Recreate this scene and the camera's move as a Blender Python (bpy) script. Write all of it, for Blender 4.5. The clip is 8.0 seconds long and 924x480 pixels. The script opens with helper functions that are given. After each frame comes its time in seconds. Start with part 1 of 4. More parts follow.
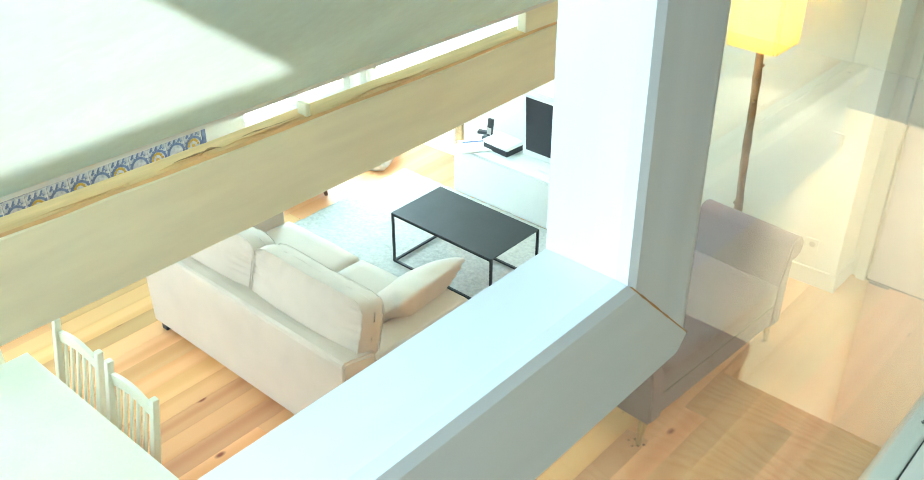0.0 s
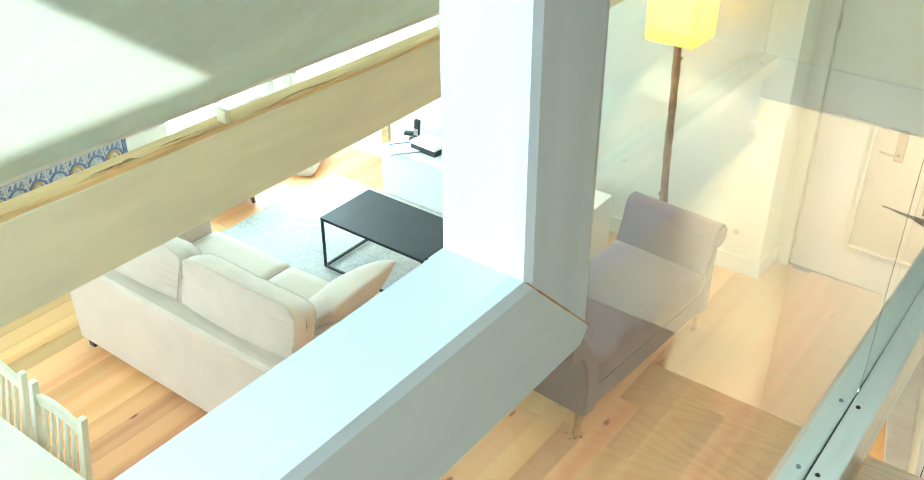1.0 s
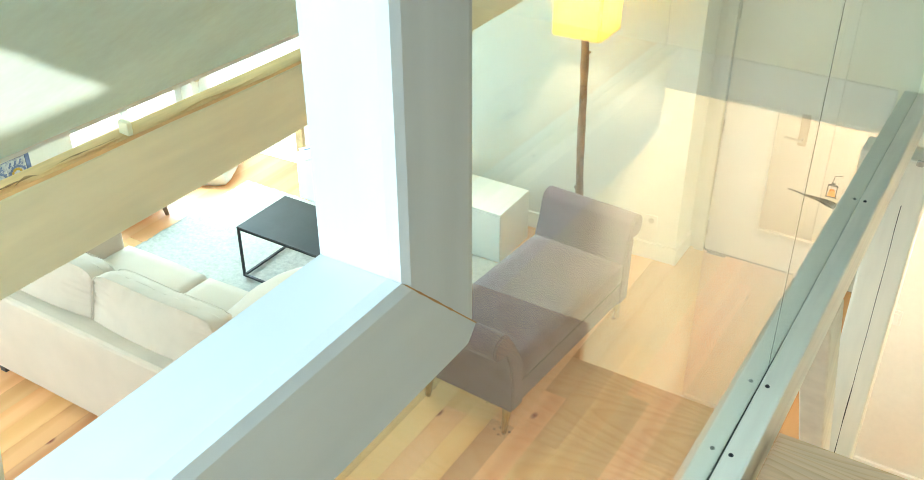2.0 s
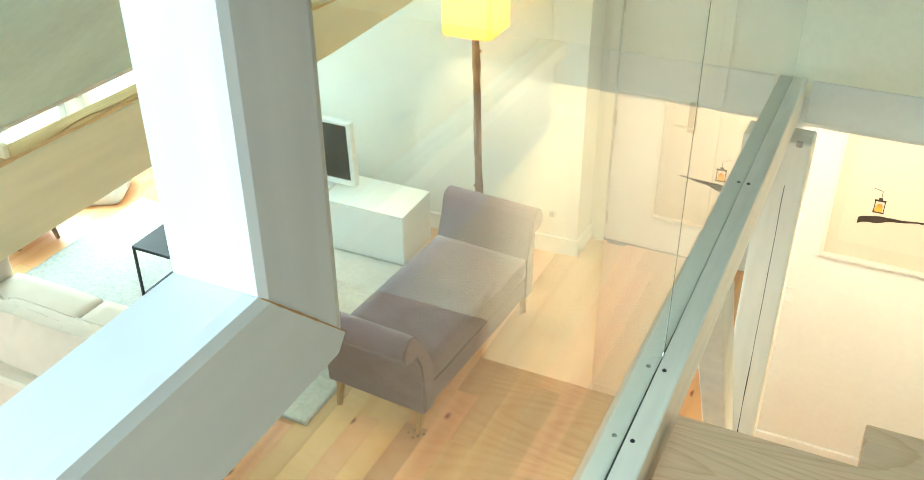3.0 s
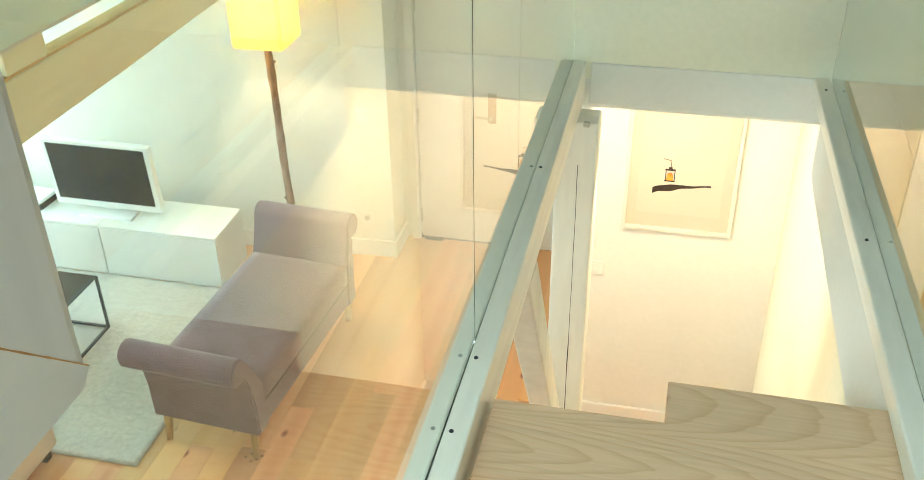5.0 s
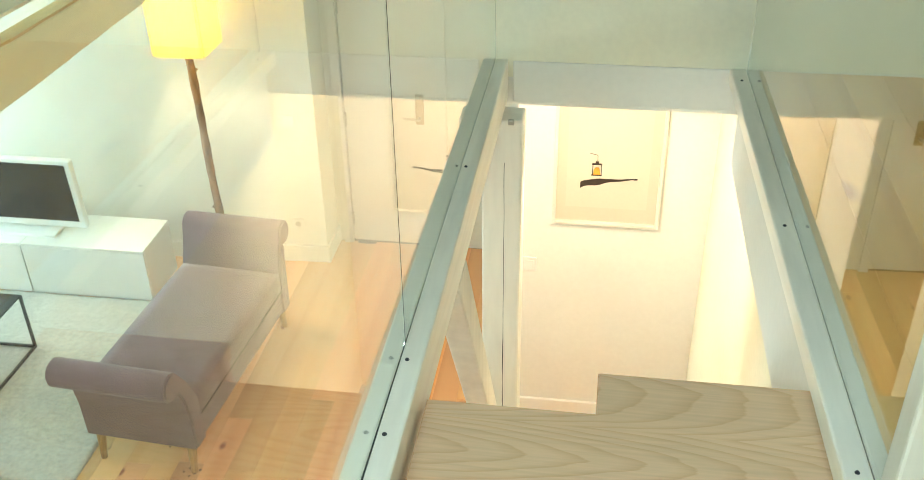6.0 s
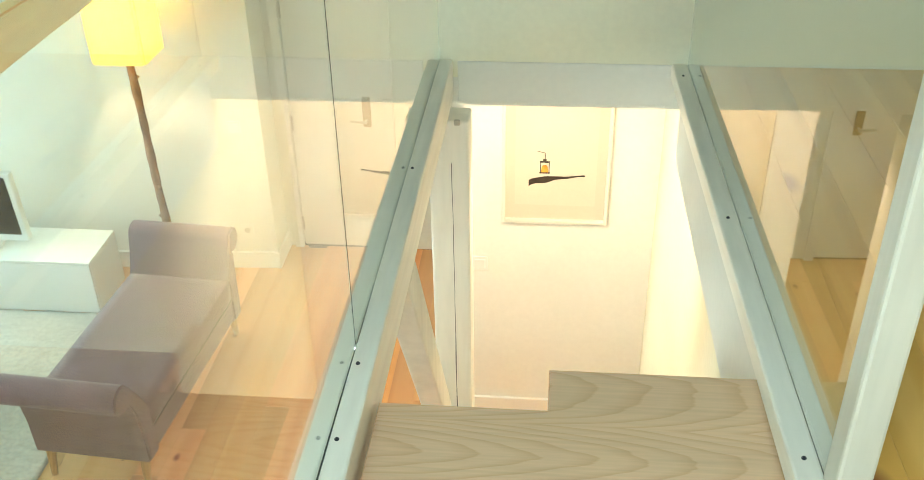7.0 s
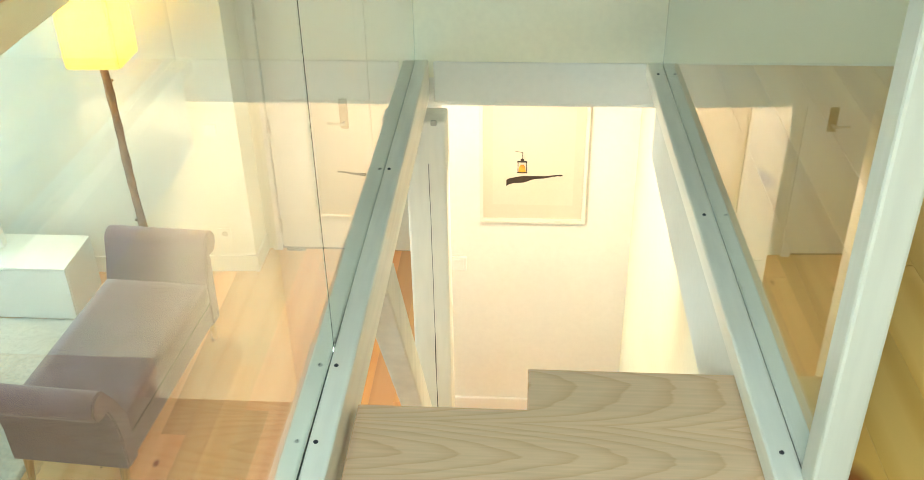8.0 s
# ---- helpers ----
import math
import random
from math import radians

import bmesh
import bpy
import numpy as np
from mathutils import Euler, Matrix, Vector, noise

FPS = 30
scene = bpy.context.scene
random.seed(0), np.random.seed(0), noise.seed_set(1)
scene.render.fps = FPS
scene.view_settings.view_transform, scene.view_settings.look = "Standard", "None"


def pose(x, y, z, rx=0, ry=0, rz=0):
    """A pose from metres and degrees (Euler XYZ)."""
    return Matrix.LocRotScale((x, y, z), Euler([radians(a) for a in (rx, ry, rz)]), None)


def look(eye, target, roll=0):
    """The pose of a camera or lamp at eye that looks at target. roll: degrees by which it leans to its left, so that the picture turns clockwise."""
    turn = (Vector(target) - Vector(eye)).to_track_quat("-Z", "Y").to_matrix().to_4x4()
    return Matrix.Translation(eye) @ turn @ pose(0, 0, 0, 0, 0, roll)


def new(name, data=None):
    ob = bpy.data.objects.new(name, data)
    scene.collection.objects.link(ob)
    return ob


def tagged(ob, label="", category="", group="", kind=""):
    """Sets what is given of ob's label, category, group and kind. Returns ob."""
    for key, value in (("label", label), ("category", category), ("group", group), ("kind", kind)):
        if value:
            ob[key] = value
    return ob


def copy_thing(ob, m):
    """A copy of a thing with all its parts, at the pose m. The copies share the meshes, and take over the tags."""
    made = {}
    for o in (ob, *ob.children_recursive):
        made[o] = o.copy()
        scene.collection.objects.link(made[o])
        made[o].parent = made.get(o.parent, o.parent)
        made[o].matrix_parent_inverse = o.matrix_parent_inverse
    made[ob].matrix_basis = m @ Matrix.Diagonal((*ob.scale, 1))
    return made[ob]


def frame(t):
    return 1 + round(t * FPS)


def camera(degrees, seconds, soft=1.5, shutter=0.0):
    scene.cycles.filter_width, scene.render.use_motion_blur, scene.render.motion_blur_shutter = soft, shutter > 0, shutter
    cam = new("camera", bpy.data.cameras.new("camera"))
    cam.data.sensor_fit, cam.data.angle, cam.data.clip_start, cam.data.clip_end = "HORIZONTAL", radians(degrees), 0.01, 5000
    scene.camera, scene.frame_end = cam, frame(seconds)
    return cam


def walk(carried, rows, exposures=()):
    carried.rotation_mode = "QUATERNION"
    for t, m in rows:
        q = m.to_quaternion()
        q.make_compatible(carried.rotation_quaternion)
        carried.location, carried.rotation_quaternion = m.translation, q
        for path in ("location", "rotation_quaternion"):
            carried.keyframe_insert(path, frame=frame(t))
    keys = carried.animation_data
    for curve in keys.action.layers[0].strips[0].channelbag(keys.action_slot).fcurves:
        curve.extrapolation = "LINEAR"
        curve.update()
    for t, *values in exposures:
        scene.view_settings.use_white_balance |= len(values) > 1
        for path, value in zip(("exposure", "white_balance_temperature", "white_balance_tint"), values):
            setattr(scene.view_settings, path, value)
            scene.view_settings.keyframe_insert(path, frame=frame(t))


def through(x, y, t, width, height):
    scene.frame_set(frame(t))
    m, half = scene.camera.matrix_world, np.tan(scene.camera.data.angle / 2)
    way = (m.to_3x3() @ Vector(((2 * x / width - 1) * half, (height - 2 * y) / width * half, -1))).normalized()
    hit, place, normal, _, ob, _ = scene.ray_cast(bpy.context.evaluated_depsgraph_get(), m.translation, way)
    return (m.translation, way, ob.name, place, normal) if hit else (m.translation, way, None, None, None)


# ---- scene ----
cam = camera(50.6, 8.0, soft=0.6)
PATH = [
    (0, (1.156, 0.599, 3.612), (0.03, 1.869, 2.554), 0.0),
    (0.5, (1.163, 0.605, 3.612), (0.084, 1.915, 2.555), 0.0),
    (1, (1.172, 0.611, 3.613), (0.15, 1.967, 2.556), -0.0),
    (1.5, (1.181, 0.619, 3.612), (0.216, 2.016, 2.555), -0.05),
    (3, (1.208, 0.648, 3.607), (0.48, 2.184, 2.553), -0.3),
    (3.5, (1.22, 0.652, 3.606), (0.57, 2.224, 2.554), -0.45),
    (4, (1.232, 0.656, 3.605), (0.676, 2.263, 2.554), -0.55),
    (4.5, (1.243, 0.66, 3.605), (0.773, 2.296, 2.554), -0.7),
    (6, (1.273, 0.664, 3.607), (1.008, 2.345, 2.555), -0.95),
    (6.5, (1.278, 0.664, 3.608), (1.066, 2.352, 2.557), -0.95),
    (7, (1.283, 0.665, 3.608), (1.114, 2.357, 2.556), -1.0),
    (7.5, (1.287, 0.666, 3.606), (1.151, 2.362, 2.555), -1.0),
    (8, (1.287, 0.666, 3.606), (1.16, 2.362, 2.555), -1.0),
]
walk(cam, [(t, look(eye, target, roll)) for t, eye, target, roll in PATH], [(0.0, 1.26, 6900.0, 9.0), (3.0, 1.25, 7500.0, 10.0), (8.0, 1.27, 7850.0, 10.5)])

# ---- light ----
world = bpy.data.worlds.new("sky")
scene.world = world
world.use_nodes = True
wn = world.node_tree.nodes
sky = wn.new("ShaderNodeTexSky")
sky.sky_type, sky.sun_disc = "NISHITA", False
sky.sun_elevation, sky.sun_rotation = radians(18.6), radians(135)
world.node_tree.links.new(sky.outputs[0], wn["Background"].inputs[0])
wn["Background"].inputs[1].default_value = 0.065


def lamp(name, kind, m, power, colour, **kw):
    d = bpy.data.lights.new(name, kind)
    d.energy, d.color = power, colour
    if kind == "AREA":
        d.shape, d.size, d.size_y = "RECTANGLE", kw["size"], kw["size_y"]
    elif kind == "SUN":
        d.angle = kw["angle"]
    else:
        d.shadow_soft_size = kw["size"]
    ob = new(name, d)
    ob.matrix_world = m
    return ob


lamp("sun", "SUN", look((0.670, -0.670, 0.319), (0, 0, 0)), 5.0, (1.0, 0.96, 0.9), angle=radians(0.5))
# daylight in the window openings of the outer wall; the second is added, unseen
lamp("window_daylight", "AREA", look((-4.5, 5.15, 1.2), (0, 4.2, 0.6)), 46, (0.47, 0.80, 1.0), size=1.15, size_y=1.6)
lamp("window_daylight", "AREA", look((-4.5, 0.9, 1.35), (0, 1.6, 0.8)), 51, (0.56, 0.82, 1.0), size=1.9, size_y=1.5)
# skylights: an assumed, unseen one in the near roof slope above the handrail, one in the far slope
lamp("skylight_daylight", "AREA", look((0.60, -0.25, 3.885), (0.98, -0.25, 2.885)), 88, (0.53, 0.81, 0.97), size=0.7, size_y=2.5)
lamp("skylight_daylight", "AREA", look((1.80, -1.50, 4.06), (0.20, 0.10, 3.30)), 2.4, (0.62, 0.88, 1.0), size=0.5, size_y=1.4)
# the lit lamp and the hall light under the gallery
lamp("shade_bulb", "POINT", pose(-1.06, 5.62, 1.93), 18, (1.0, 0.84, 0.60), size=0.03)
lamp("hall_light", "AREA", look((1.12, 3.93, 2.27), (1.02, 4.62, 0)), 14.3, (1.0, 0.80, 0.66), size=0.3, size_y=0.55)


# ---- materials ----
def material(name, colour, rough=0.5, metal=0.0, vary=0.08, scale=6.0, bump=0.0, fine=60.0, stretch=(1, 1, 1), rand=0.0, dark=None, sheen=0.0):
    """Painted or woven surface: base colour varied by coarse and fine noise, with fine relief."""
    m = bpy.data.materials.new(name)
    m.use_nodes = True
    nt = m.node_tree
    n, l = nt.nodes, nt.links
    b = n["Principled BSDF"]
    b.inputs["Roughness"].default_value, b.inputs["Metallic"].default_value = rough, metal
    b.inputs["Sheen Weight"].default_value = sheen
    tc, mp = n.new("ShaderNodeTexCoord"), n.new("ShaderNodeMapping")
    mp.inputs["Scale"].default_value = stretch
    l.new(tc.outputs["Object"], mp.inputs[0])
    a, c = n.new("ShaderNodeTexNoise"), n.new("ShaderNodeTexNoise")
    a.inputs["Scale"].default_value, c.inputs["Scale"].default_value = scale, fine
    a.inputs["Detail"].default_value = c.inputs["Detail"].default_value = 4
    l.new(mp.outputs[0], a.inputs[0]), l.new(mp.outputs[0], c.inputs[0])
    add = n.new("ShaderNodeMath")
    add.operation = "MULTIPLY_ADD"
    add.inputs[1].default_value = 0.35
    l.new(c.outputs[0], add.inputs[0]), l.new(a.outputs[0], add.inputs[2])
    ramp = n.new("ShaderNodeValToRGB")
    lo = dark or tuple(k * (1 - 2.2 * vary) for k in colour)
    hi = tuple(min(1, k * (1 + vary)) for k in colour)
    ramp.color_ramp.elements[0].position, ramp.color_ramp.elements[1].position = 0.45, 0.85
    ramp.color_ramp.elements[0].color, ramp.color_ramp.elements[1].color = (*lo, 1), (*hi, 1)
    l.new(add.outputs[0], ramp.inputs[0])
    out = ramp.outputs[0]
    if rand:
        oi, hs, ma = n.new("ShaderNodeObjectInfo"), n.new("ShaderNodeHueSaturation"), n.new("ShaderNodeMapRange")
        ma.inputs["To Min"].default_value, ma.inputs["To Max"].default_value = 1 - rand, 1 + rand
        l.new(oi.outputs["Random"], ma.inputs[0]), l.new(ma.outputs[0], hs.inputs["Value"]), l.new(out, hs.inputs["Color"])
        out = hs.outputs[0]
    l.new(out, b.inputs["Base Color"])
    if bump:
        bp = n.new("ShaderNodeBump")
        bp.inputs["Strength"].default_value, bp.inputs["Distance"].default_value = bump, 0.004
        l.new(add.outputs[0], bp.inputs["Height"]), l.new(bp.outputs[0], b.inputs["Normal"])
    return m


def wood(name, light, dark, rough=0.4, rings=9.0, across=(1, 0.06, 1), knots=True, rand=0.25, knot_scale=2.2, hue=0.0):
    """Sawn timber: warped growth rings stretched along the board, knots, and a tone for each board."""
    m = bpy.data.materials.new(name)
    m.use_nodes = True
    nt = m.node_tree
    n, l = nt.nodes, nt.links
    b = n["Principled BSDF"]
    b.inputs["Roughness"].default_value = rough
    tc, oi = n.new("ShaderNodeTexCoord"), n.new("ShaderNodeObjectInfo")
    off = n.new("ShaderNodeVectorMath")
    off.operation = "MULTIPLY_ADD"
    l.new(oi.outputs["Random"], off.inputs[0])
    off.inputs[1].default_value = (17.0, 31.0, 9.0)
    l.new(tc.outputs["Object"], off.inputs[2])
    mp = n.new("ShaderNodeMapping")
    mp.inputs["Scale"].default_value = across
    l.new(off.outputs[0], mp.inputs[0])
    warp = n.new("ShaderNodeTexNoise")
    warp.inputs["Scale"].default_value, warp.inputs["Detail"].default_value = 3.0, 2
    l.new(mp.outputs[0], warp.inputs[0])
    mx = n.new("ShaderNodeVectorMath")
    mx.operation = "MULTIPLY_ADD"
    mx.inputs[1].default_value = (0.35, 0.35, 0.35)
    l.new(warp.outputs["Color"], mx.inputs[0]), l.new(mp.outputs[0], mx.inputs[2])
    wv = n.new("ShaderNodeTexWave")
    wv.inputs["Scale"].default_value, wv.inputs["Distortion"].default_value = rings, 1.5
    wv.inputs["Detail"].default_value = 2
    l.new(mx.outputs[0], wv.inputs[0])
    ramp = n.new("ShaderNodeValToRGB")
    ramp.color_ramp.elements[0].color, ramp.color_ramp.elements[1].color = (*light, 1), (*dark, 1)
    ramp.color_ramp.elements[0].position = 0.35
    l.new(wv.outputs["Fac"], ramp.inputs[0])
    out = ramp.outputs[0]
    if knots:
        vo = n.new("ShaderNodeTexVoronoi")
        vo.voronoi_dimensions = "2D"
        vo.inputs["Scale"].default_value = knot_scale
        mk = n.new("ShaderNodeMapping")
        mk.inputs["Scale"].default_value = (1.0, 0.55, 1.0)
        l.new(off.outputs[0], mk.inputs[0]), l.new(mk.outputs[0], vo.inputs[0])
        kr = n.new("ShaderNodeValToRGB")
        kr.color_ramp.elements[0].position, kr.color_ramp.elements[1].position = 0.022, 0.062
        kr.color_ramp.elements[0].color, kr.color_ramp.elements[1].color = (0.30, 0.085, 0.03, 1), (1, 1, 1, 1)
        few, far = n.new("ShaderNodeMath"), n.new("ShaderNodeMath")
        few.operation, far.operation = "LESS_THAN", "ADD"
        few.inputs[1].default_value = 0.58
        l.new(vo.outputs["Color"], few.inputs[0])
        l.new(few.outputs[0], far.inputs[0]), l.new(vo.outputs["Distance"], far.inputs[1])
        l.new(far.outputs[0], kr.inputs[0])
        mu = n.new("ShaderNodeMix")
        mu.data_type, mu.blend_type = "RGBA", "MULTIPLY"
        mu.inputs[0].default_value = 0.9
        l.new(out, mu.inputs[6]), l.new(kr.outputs[0], mu.inputs[7])
        out = mu.outputs[2]
    hs, ma = n.new("ShaderNodeHueSaturation"), n.new("ShaderNodeMapRange")
    ma.inputs["To Min"].default_value, ma.inputs["To Max"].default_value = 1 - rand, 1 + rand * 0.6
    l.new(oi.outputs["Random"], ma.inputs[0]), l.new(ma.outputs[0], hs.inputs["Value"]), l.new(out, hs.inputs["Color"])
    if hue:
        wn2, hm = n.new("ShaderNodeTexWhiteNoise"), n.new("ShaderNodeMapRange")
        wn2.noise_dimensions = "1D"
        hm.inputs["To Min"].default_value, hm.inputs["To Max"].default_value = 0.5 - hue, 0.5 + hue * 0.5
        l.new(oi.outputs["Random"], wn2.inputs["W"]), l.new(wn2.outputs["Value"], hm.inputs[0]), l.new(hm.outputs[0], hs.inputs["Hue"])
    l.new(hs.outputs[0], b.inputs["Base Color"])
    bp = n.new("ShaderNodeBump")
    bp.inputs["Strength"].default_value, bp.inputs["Distance"].default_value = 0.15, 0.002
    l.new(wv.outputs["Fac"], bp.inputs["Height"]), l.new(bp.outputs[0], b.inputs["Normal"])
    return m


def flat_sawn(name, light, dark):
    """A wide flat-sawn board: long nested arcs of growth rings that wander, with fine pores and paler sapwood."""
    m = bpy.data.materials.new(name)
    m.use_nodes = True
    nt = m.node_tree
    n, l = nt.nodes, nt.links
    b = n["Principled BSDF"]
    b.inputs["Roughness"].default_value = 0.42
    tc, mp = n.new("ShaderNodeTexCoord"), n.new("ShaderNodeMapping")
    mp.inputs["Location"].default_value = (-0.62 * 0.13, -1.90, 0)
    mp.inputs["Scale"].default_value = (0.13, 1.0, 0.3)
    l.new(tc.outputs["Object"], mp.inputs[0])
    nz = n.new("ShaderNodeTexNoise")
    nz.inputs["Scale"].default_value, nz.inputs["Detail"].default_value = 6.0, 3
    nz.inputs["Roughness"].default_value = 0.5
    l.new(mp.outputs[0], nz.inputs[0])
    mid = n.new("ShaderNodeVectorMath")
    mid.operation = "SUBTRACT"
    mid.inputs[1].default_value = (0.5, 0.5, 0.5)
    l.new(nz.outputs["Color"], mid.inputs[0])
    mx = n.new("ShaderNodeVectorMath")
    mx.operation = "MULTIPLY_ADD"
    mx.inputs[1].default_value = (0.045, 0.10, 0.0)
    l.new(mid.outputs[0], mx.inputs[0]), l.new(mp.outputs[0], mx.inputs[2])
    # the heart of the grain lies twice across the boards, so the arcs fold over and over
    sp, fold, cb = n.new("ShaderNodeSeparateXYZ"), n.new("ShaderNodeMath"), n.new("ShaderNodeCombineXYZ")
    fold.operation = "PINGPONG"
    fold.inputs[1].default_value = 0.095
    l.new(mx.outputs[0], sp.inputs[0]), l.new(sp.outputs[1], fold.inputs[0])
    l.new(sp.outputs[0], cb.inputs[0]), l.new(fold.outputs[0], cb.inputs[1])
    wv = n.new("ShaderNodeTexWave")
    wv.wave_type, wv.rings_direction, wv.wave_profile = "RINGS", "Z", "SAW"
    wv.inputs["Scale"].default_value, wv.inputs["Distortion"].default_value = 27.0, 0.9
    wv.inputs["Detail"].default_value, wv.inputs["Detail Scale"].default_value = 2, 3.0
    l.new(cb.outputs[0], wv.inputs[0])
    ramp = n.new("ShaderNodeValToRGB")
    ramp.color_ramp.elements[0].position, ramp.color_ramp.elements[1].position = 0.0, 1.0
    ramp.color_ramp.elements[0].color, ramp.color_ramp.elements[1].color = (*light, 1), (*light, 1)
    for at, c in ((0.50, light), (0.78, tuple(0.45 * p + 0.55 * q for p, q in zip(light, dark))), (0.93, dark)):
        ramp.color_ramp.elements.new(at).color = (*c, 1)
    l.new(wv.outputs["Fac"], ramp.inputs[0])
    mf = n.new("ShaderNodeMapping")
    mf.inputs["Scale"].default_value = (6.0, 160.0, 160.0)
    l.new(tc.outputs["Object"], mf.inputs[0])
    pore, tone = n.new("ShaderNodeTexNoise"), n.new("ShaderNodeTexNoise")
    pore.inputs["Scale"].default_value, pore.inputs["Detail"].default_value = 1.0, 3
    l.new(mf.outputs[0], pore.inputs[0])
    tone.inputs["Scale"].default_value, tone.inputs["Detail"].default_value = 14.0, 2
    l.new(mp.outputs[0], tone.inputs[0])
    both = n.new("ShaderNodeMath")
    both.operation = "MULTIPLY_ADD"
    both.inputs[1].default_value = 0.7
    l.new(tone.outputs[0], both.inputs[0]), l.new(pore.outputs[0], both.inputs[2])
    pr = n.new("ShaderNodeMapRange")
    pr.inputs["From Min"].default_value, pr.inputs["From Max"].default_value = 0.55, 1.15
    pr.inputs["To Min"].default_value, pr.inputs["To Max"].default_value = 0.88, 1.05
    l.new(both.outputs[0], pr.inputs[0])
    hs = n.new("ShaderNodeHueSaturation")
    l.new(pr.outputs[0], hs.inputs["Value"]), l.new(ramp.outputs[0], hs.inputs["Color"])
    l.new(hs.outputs[0], b.inputs["Base Color"])
    bp = n.new("ShaderNodeBump")
    bp.inputs["Strength"].default_value, bp.inputs["Distance"].default_value = 0.12, 0.001
    l.new(both.outputs[0], bp.inputs["Height"]), l.new(bp.outputs[0], b.inputs["Normal"])
    return m


def glass_material(name, colour=(0.93, 0.98, 0.95), ior=1.5):
    m = bpy.data.materials.new(name)
    m.use_nodes = True
    b = m.node_tree.nodes["Principled BSDF"]
    b.inputs["Base Color"].default_value = (*colour, 1)
    b.inputs["Roughness"].default_value, b.inputs["IOR"].default_value = 0.0, ior
    b.inputs["Transmission Weight"].default_value = 1.0
    return m


def glow(name, colour, strength):
    m = bpy.data.materials.new(name)
    m.use_nodes = True
    b = m.node_tree.nodes["Principled BSDF"]
    b.inputs["Base Color"].default_value = (*colour, 1)
    b.inputs["Roughness"].default_value = 0.8
    b.inputs["Emission Color"].default_value, b.inputs["Emission Strength"].default_value = (*colour, 1), strength
    return m


def fabric_shade(name, inside, through):
    """Thin cloth that lets the bulb's light through."""
    m = bpy.data.materials.new(name)
    m.use_nodes = True
    n, l = m.node_tree.nodes, m.node_tree.links
    b = n["Principled BSDF"]
    b.inputs["Base Color"].default_value, b.inputs["Roughness"].default_value = (*inside, 1), 0.9
    tr, mix = n.new("ShaderNodeBsdfTranslucent"), n.new("ShaderNodeMixShader")
    tr.inputs[0].default_value = (*through, 1)
    mix.inputs[0].default_value = 0.5
    l.new(b.outputs[0], mix.inputs[1]), l.new(tr.outputs[0], mix.inputs[2])
    l.new(mix.outputs[0], n["Material Output"].inputs[0])
    return m


PLASTER = material("plaster", (0.78, 0.77, 0.70), 0.85, vary=0.03, scale=1.2, bump=0.08, fine=40)
# roof plaster is white; cyan sky light is mixed into this base colour
SKYLIT_PLASTER = material("skylit_plaster", (0.68, 0.93, 0.96), 0.8, vary=0.05, scale=2.0, bump=0.15, fine=30)
CREAM_PLASTER = material("cream_plaster", (0.80, 0.77, 0.58), 0.85, vary=0.04, scale=1.4, bump=0.1, fine=40)
# dark plaster for out-of-view surfaces, keeps bounced light off the handrail front
BOUNCE_DARK = material("dark_bounce_plaster", (0.27, 0.22, 0.20), 0.9, vary=0.05, scale=1.5, bump=0.1, fine=40)
PALE_PLASTER = material("pale_cream_plaster", (0.88, 0.85, 0.67), 0.85, vary=0.04, scale=1.4, bump=0.1, fine=40)
RAIL_WOOD = material("worn_white_rail_paint", (0.92, 0.87, 0.77), 0.3, vary=0.10, scale=7, bump=0.3, fine=35, stretch=(1, 0.12, 1))
# white guard paint set to grey so its front faces read as shaded
GREYED_WOOD = material("greyed_white_timber", (0.57, 0.59, 0.61), 0.45, vary=0.07, scale=5, bump=0.25, fine=30, stretch=(1, 0.12, 1))
POST_WOOD = material("greyed_white_post", (0.55, 0.57, 0.60), 0.45, vary=0.07, scale=6, bump=0.25, fine=40, stretch=(1, 1, 0.12))
LIMED = material("limed_timber", (0.90, 0.86, 0.77), 0.55, vary=0.09, scale=4, bump=0.4, fine=25, stretch=(1, 1, 0.15))
BEAM = material("cream_painted_beam", (0.94, 0.85, 0.62), 0.6, vary=0.07, scale=3, bump=0.4, fine=22, stretch=(1, 0.15, 1))
BARK = material("waney_edge_bark", (0.50, 0.26, 0.11), 0.8, vary=0.2, scale=14, bump=0.8, fine=70)
RAW_PINE = material("bare_sawn_pine", (0.93, 0.57, 0.27), 0.7, vary=0.14, scale=9, bump=0.5, fine=50, stretch=(1, 0.12, 1))
SKIRT = material("white_skirting", (0.8, 0.79, 0.74), 0.4, vary=0.02, scale=3)
WHITE_GLOSS = material("white_lacquer", (0.82, 0.83, 0.80), 0.25, vary=0.02, scale=3)
CREAM_PAINT = material("cream_gloss_paint", (0.84, 0.79, 0.64), 0.3, vary=0.03, scale=3)
CREAM_POST = material("cream_painted_post", (0.70, 0.67, 0.58), 0.45, vary=0.07, scale=6, bump=0.25, fine=40, stretch=(1, 1, 0.12))
DOOR_WHITE = material("door_paint", (0.78, 0.76, 0.70), 0.4, vary=0.03, scale=2, bump=0.05)
PINE = wood("pine_floor", (0.86, 0.46, 0.205), (0.78, 0.375, 0.15), 0.35, rings=1.6, across=(1, 0.05, 1), rand=0.26, knot_scale=3.0, hue=0.014)
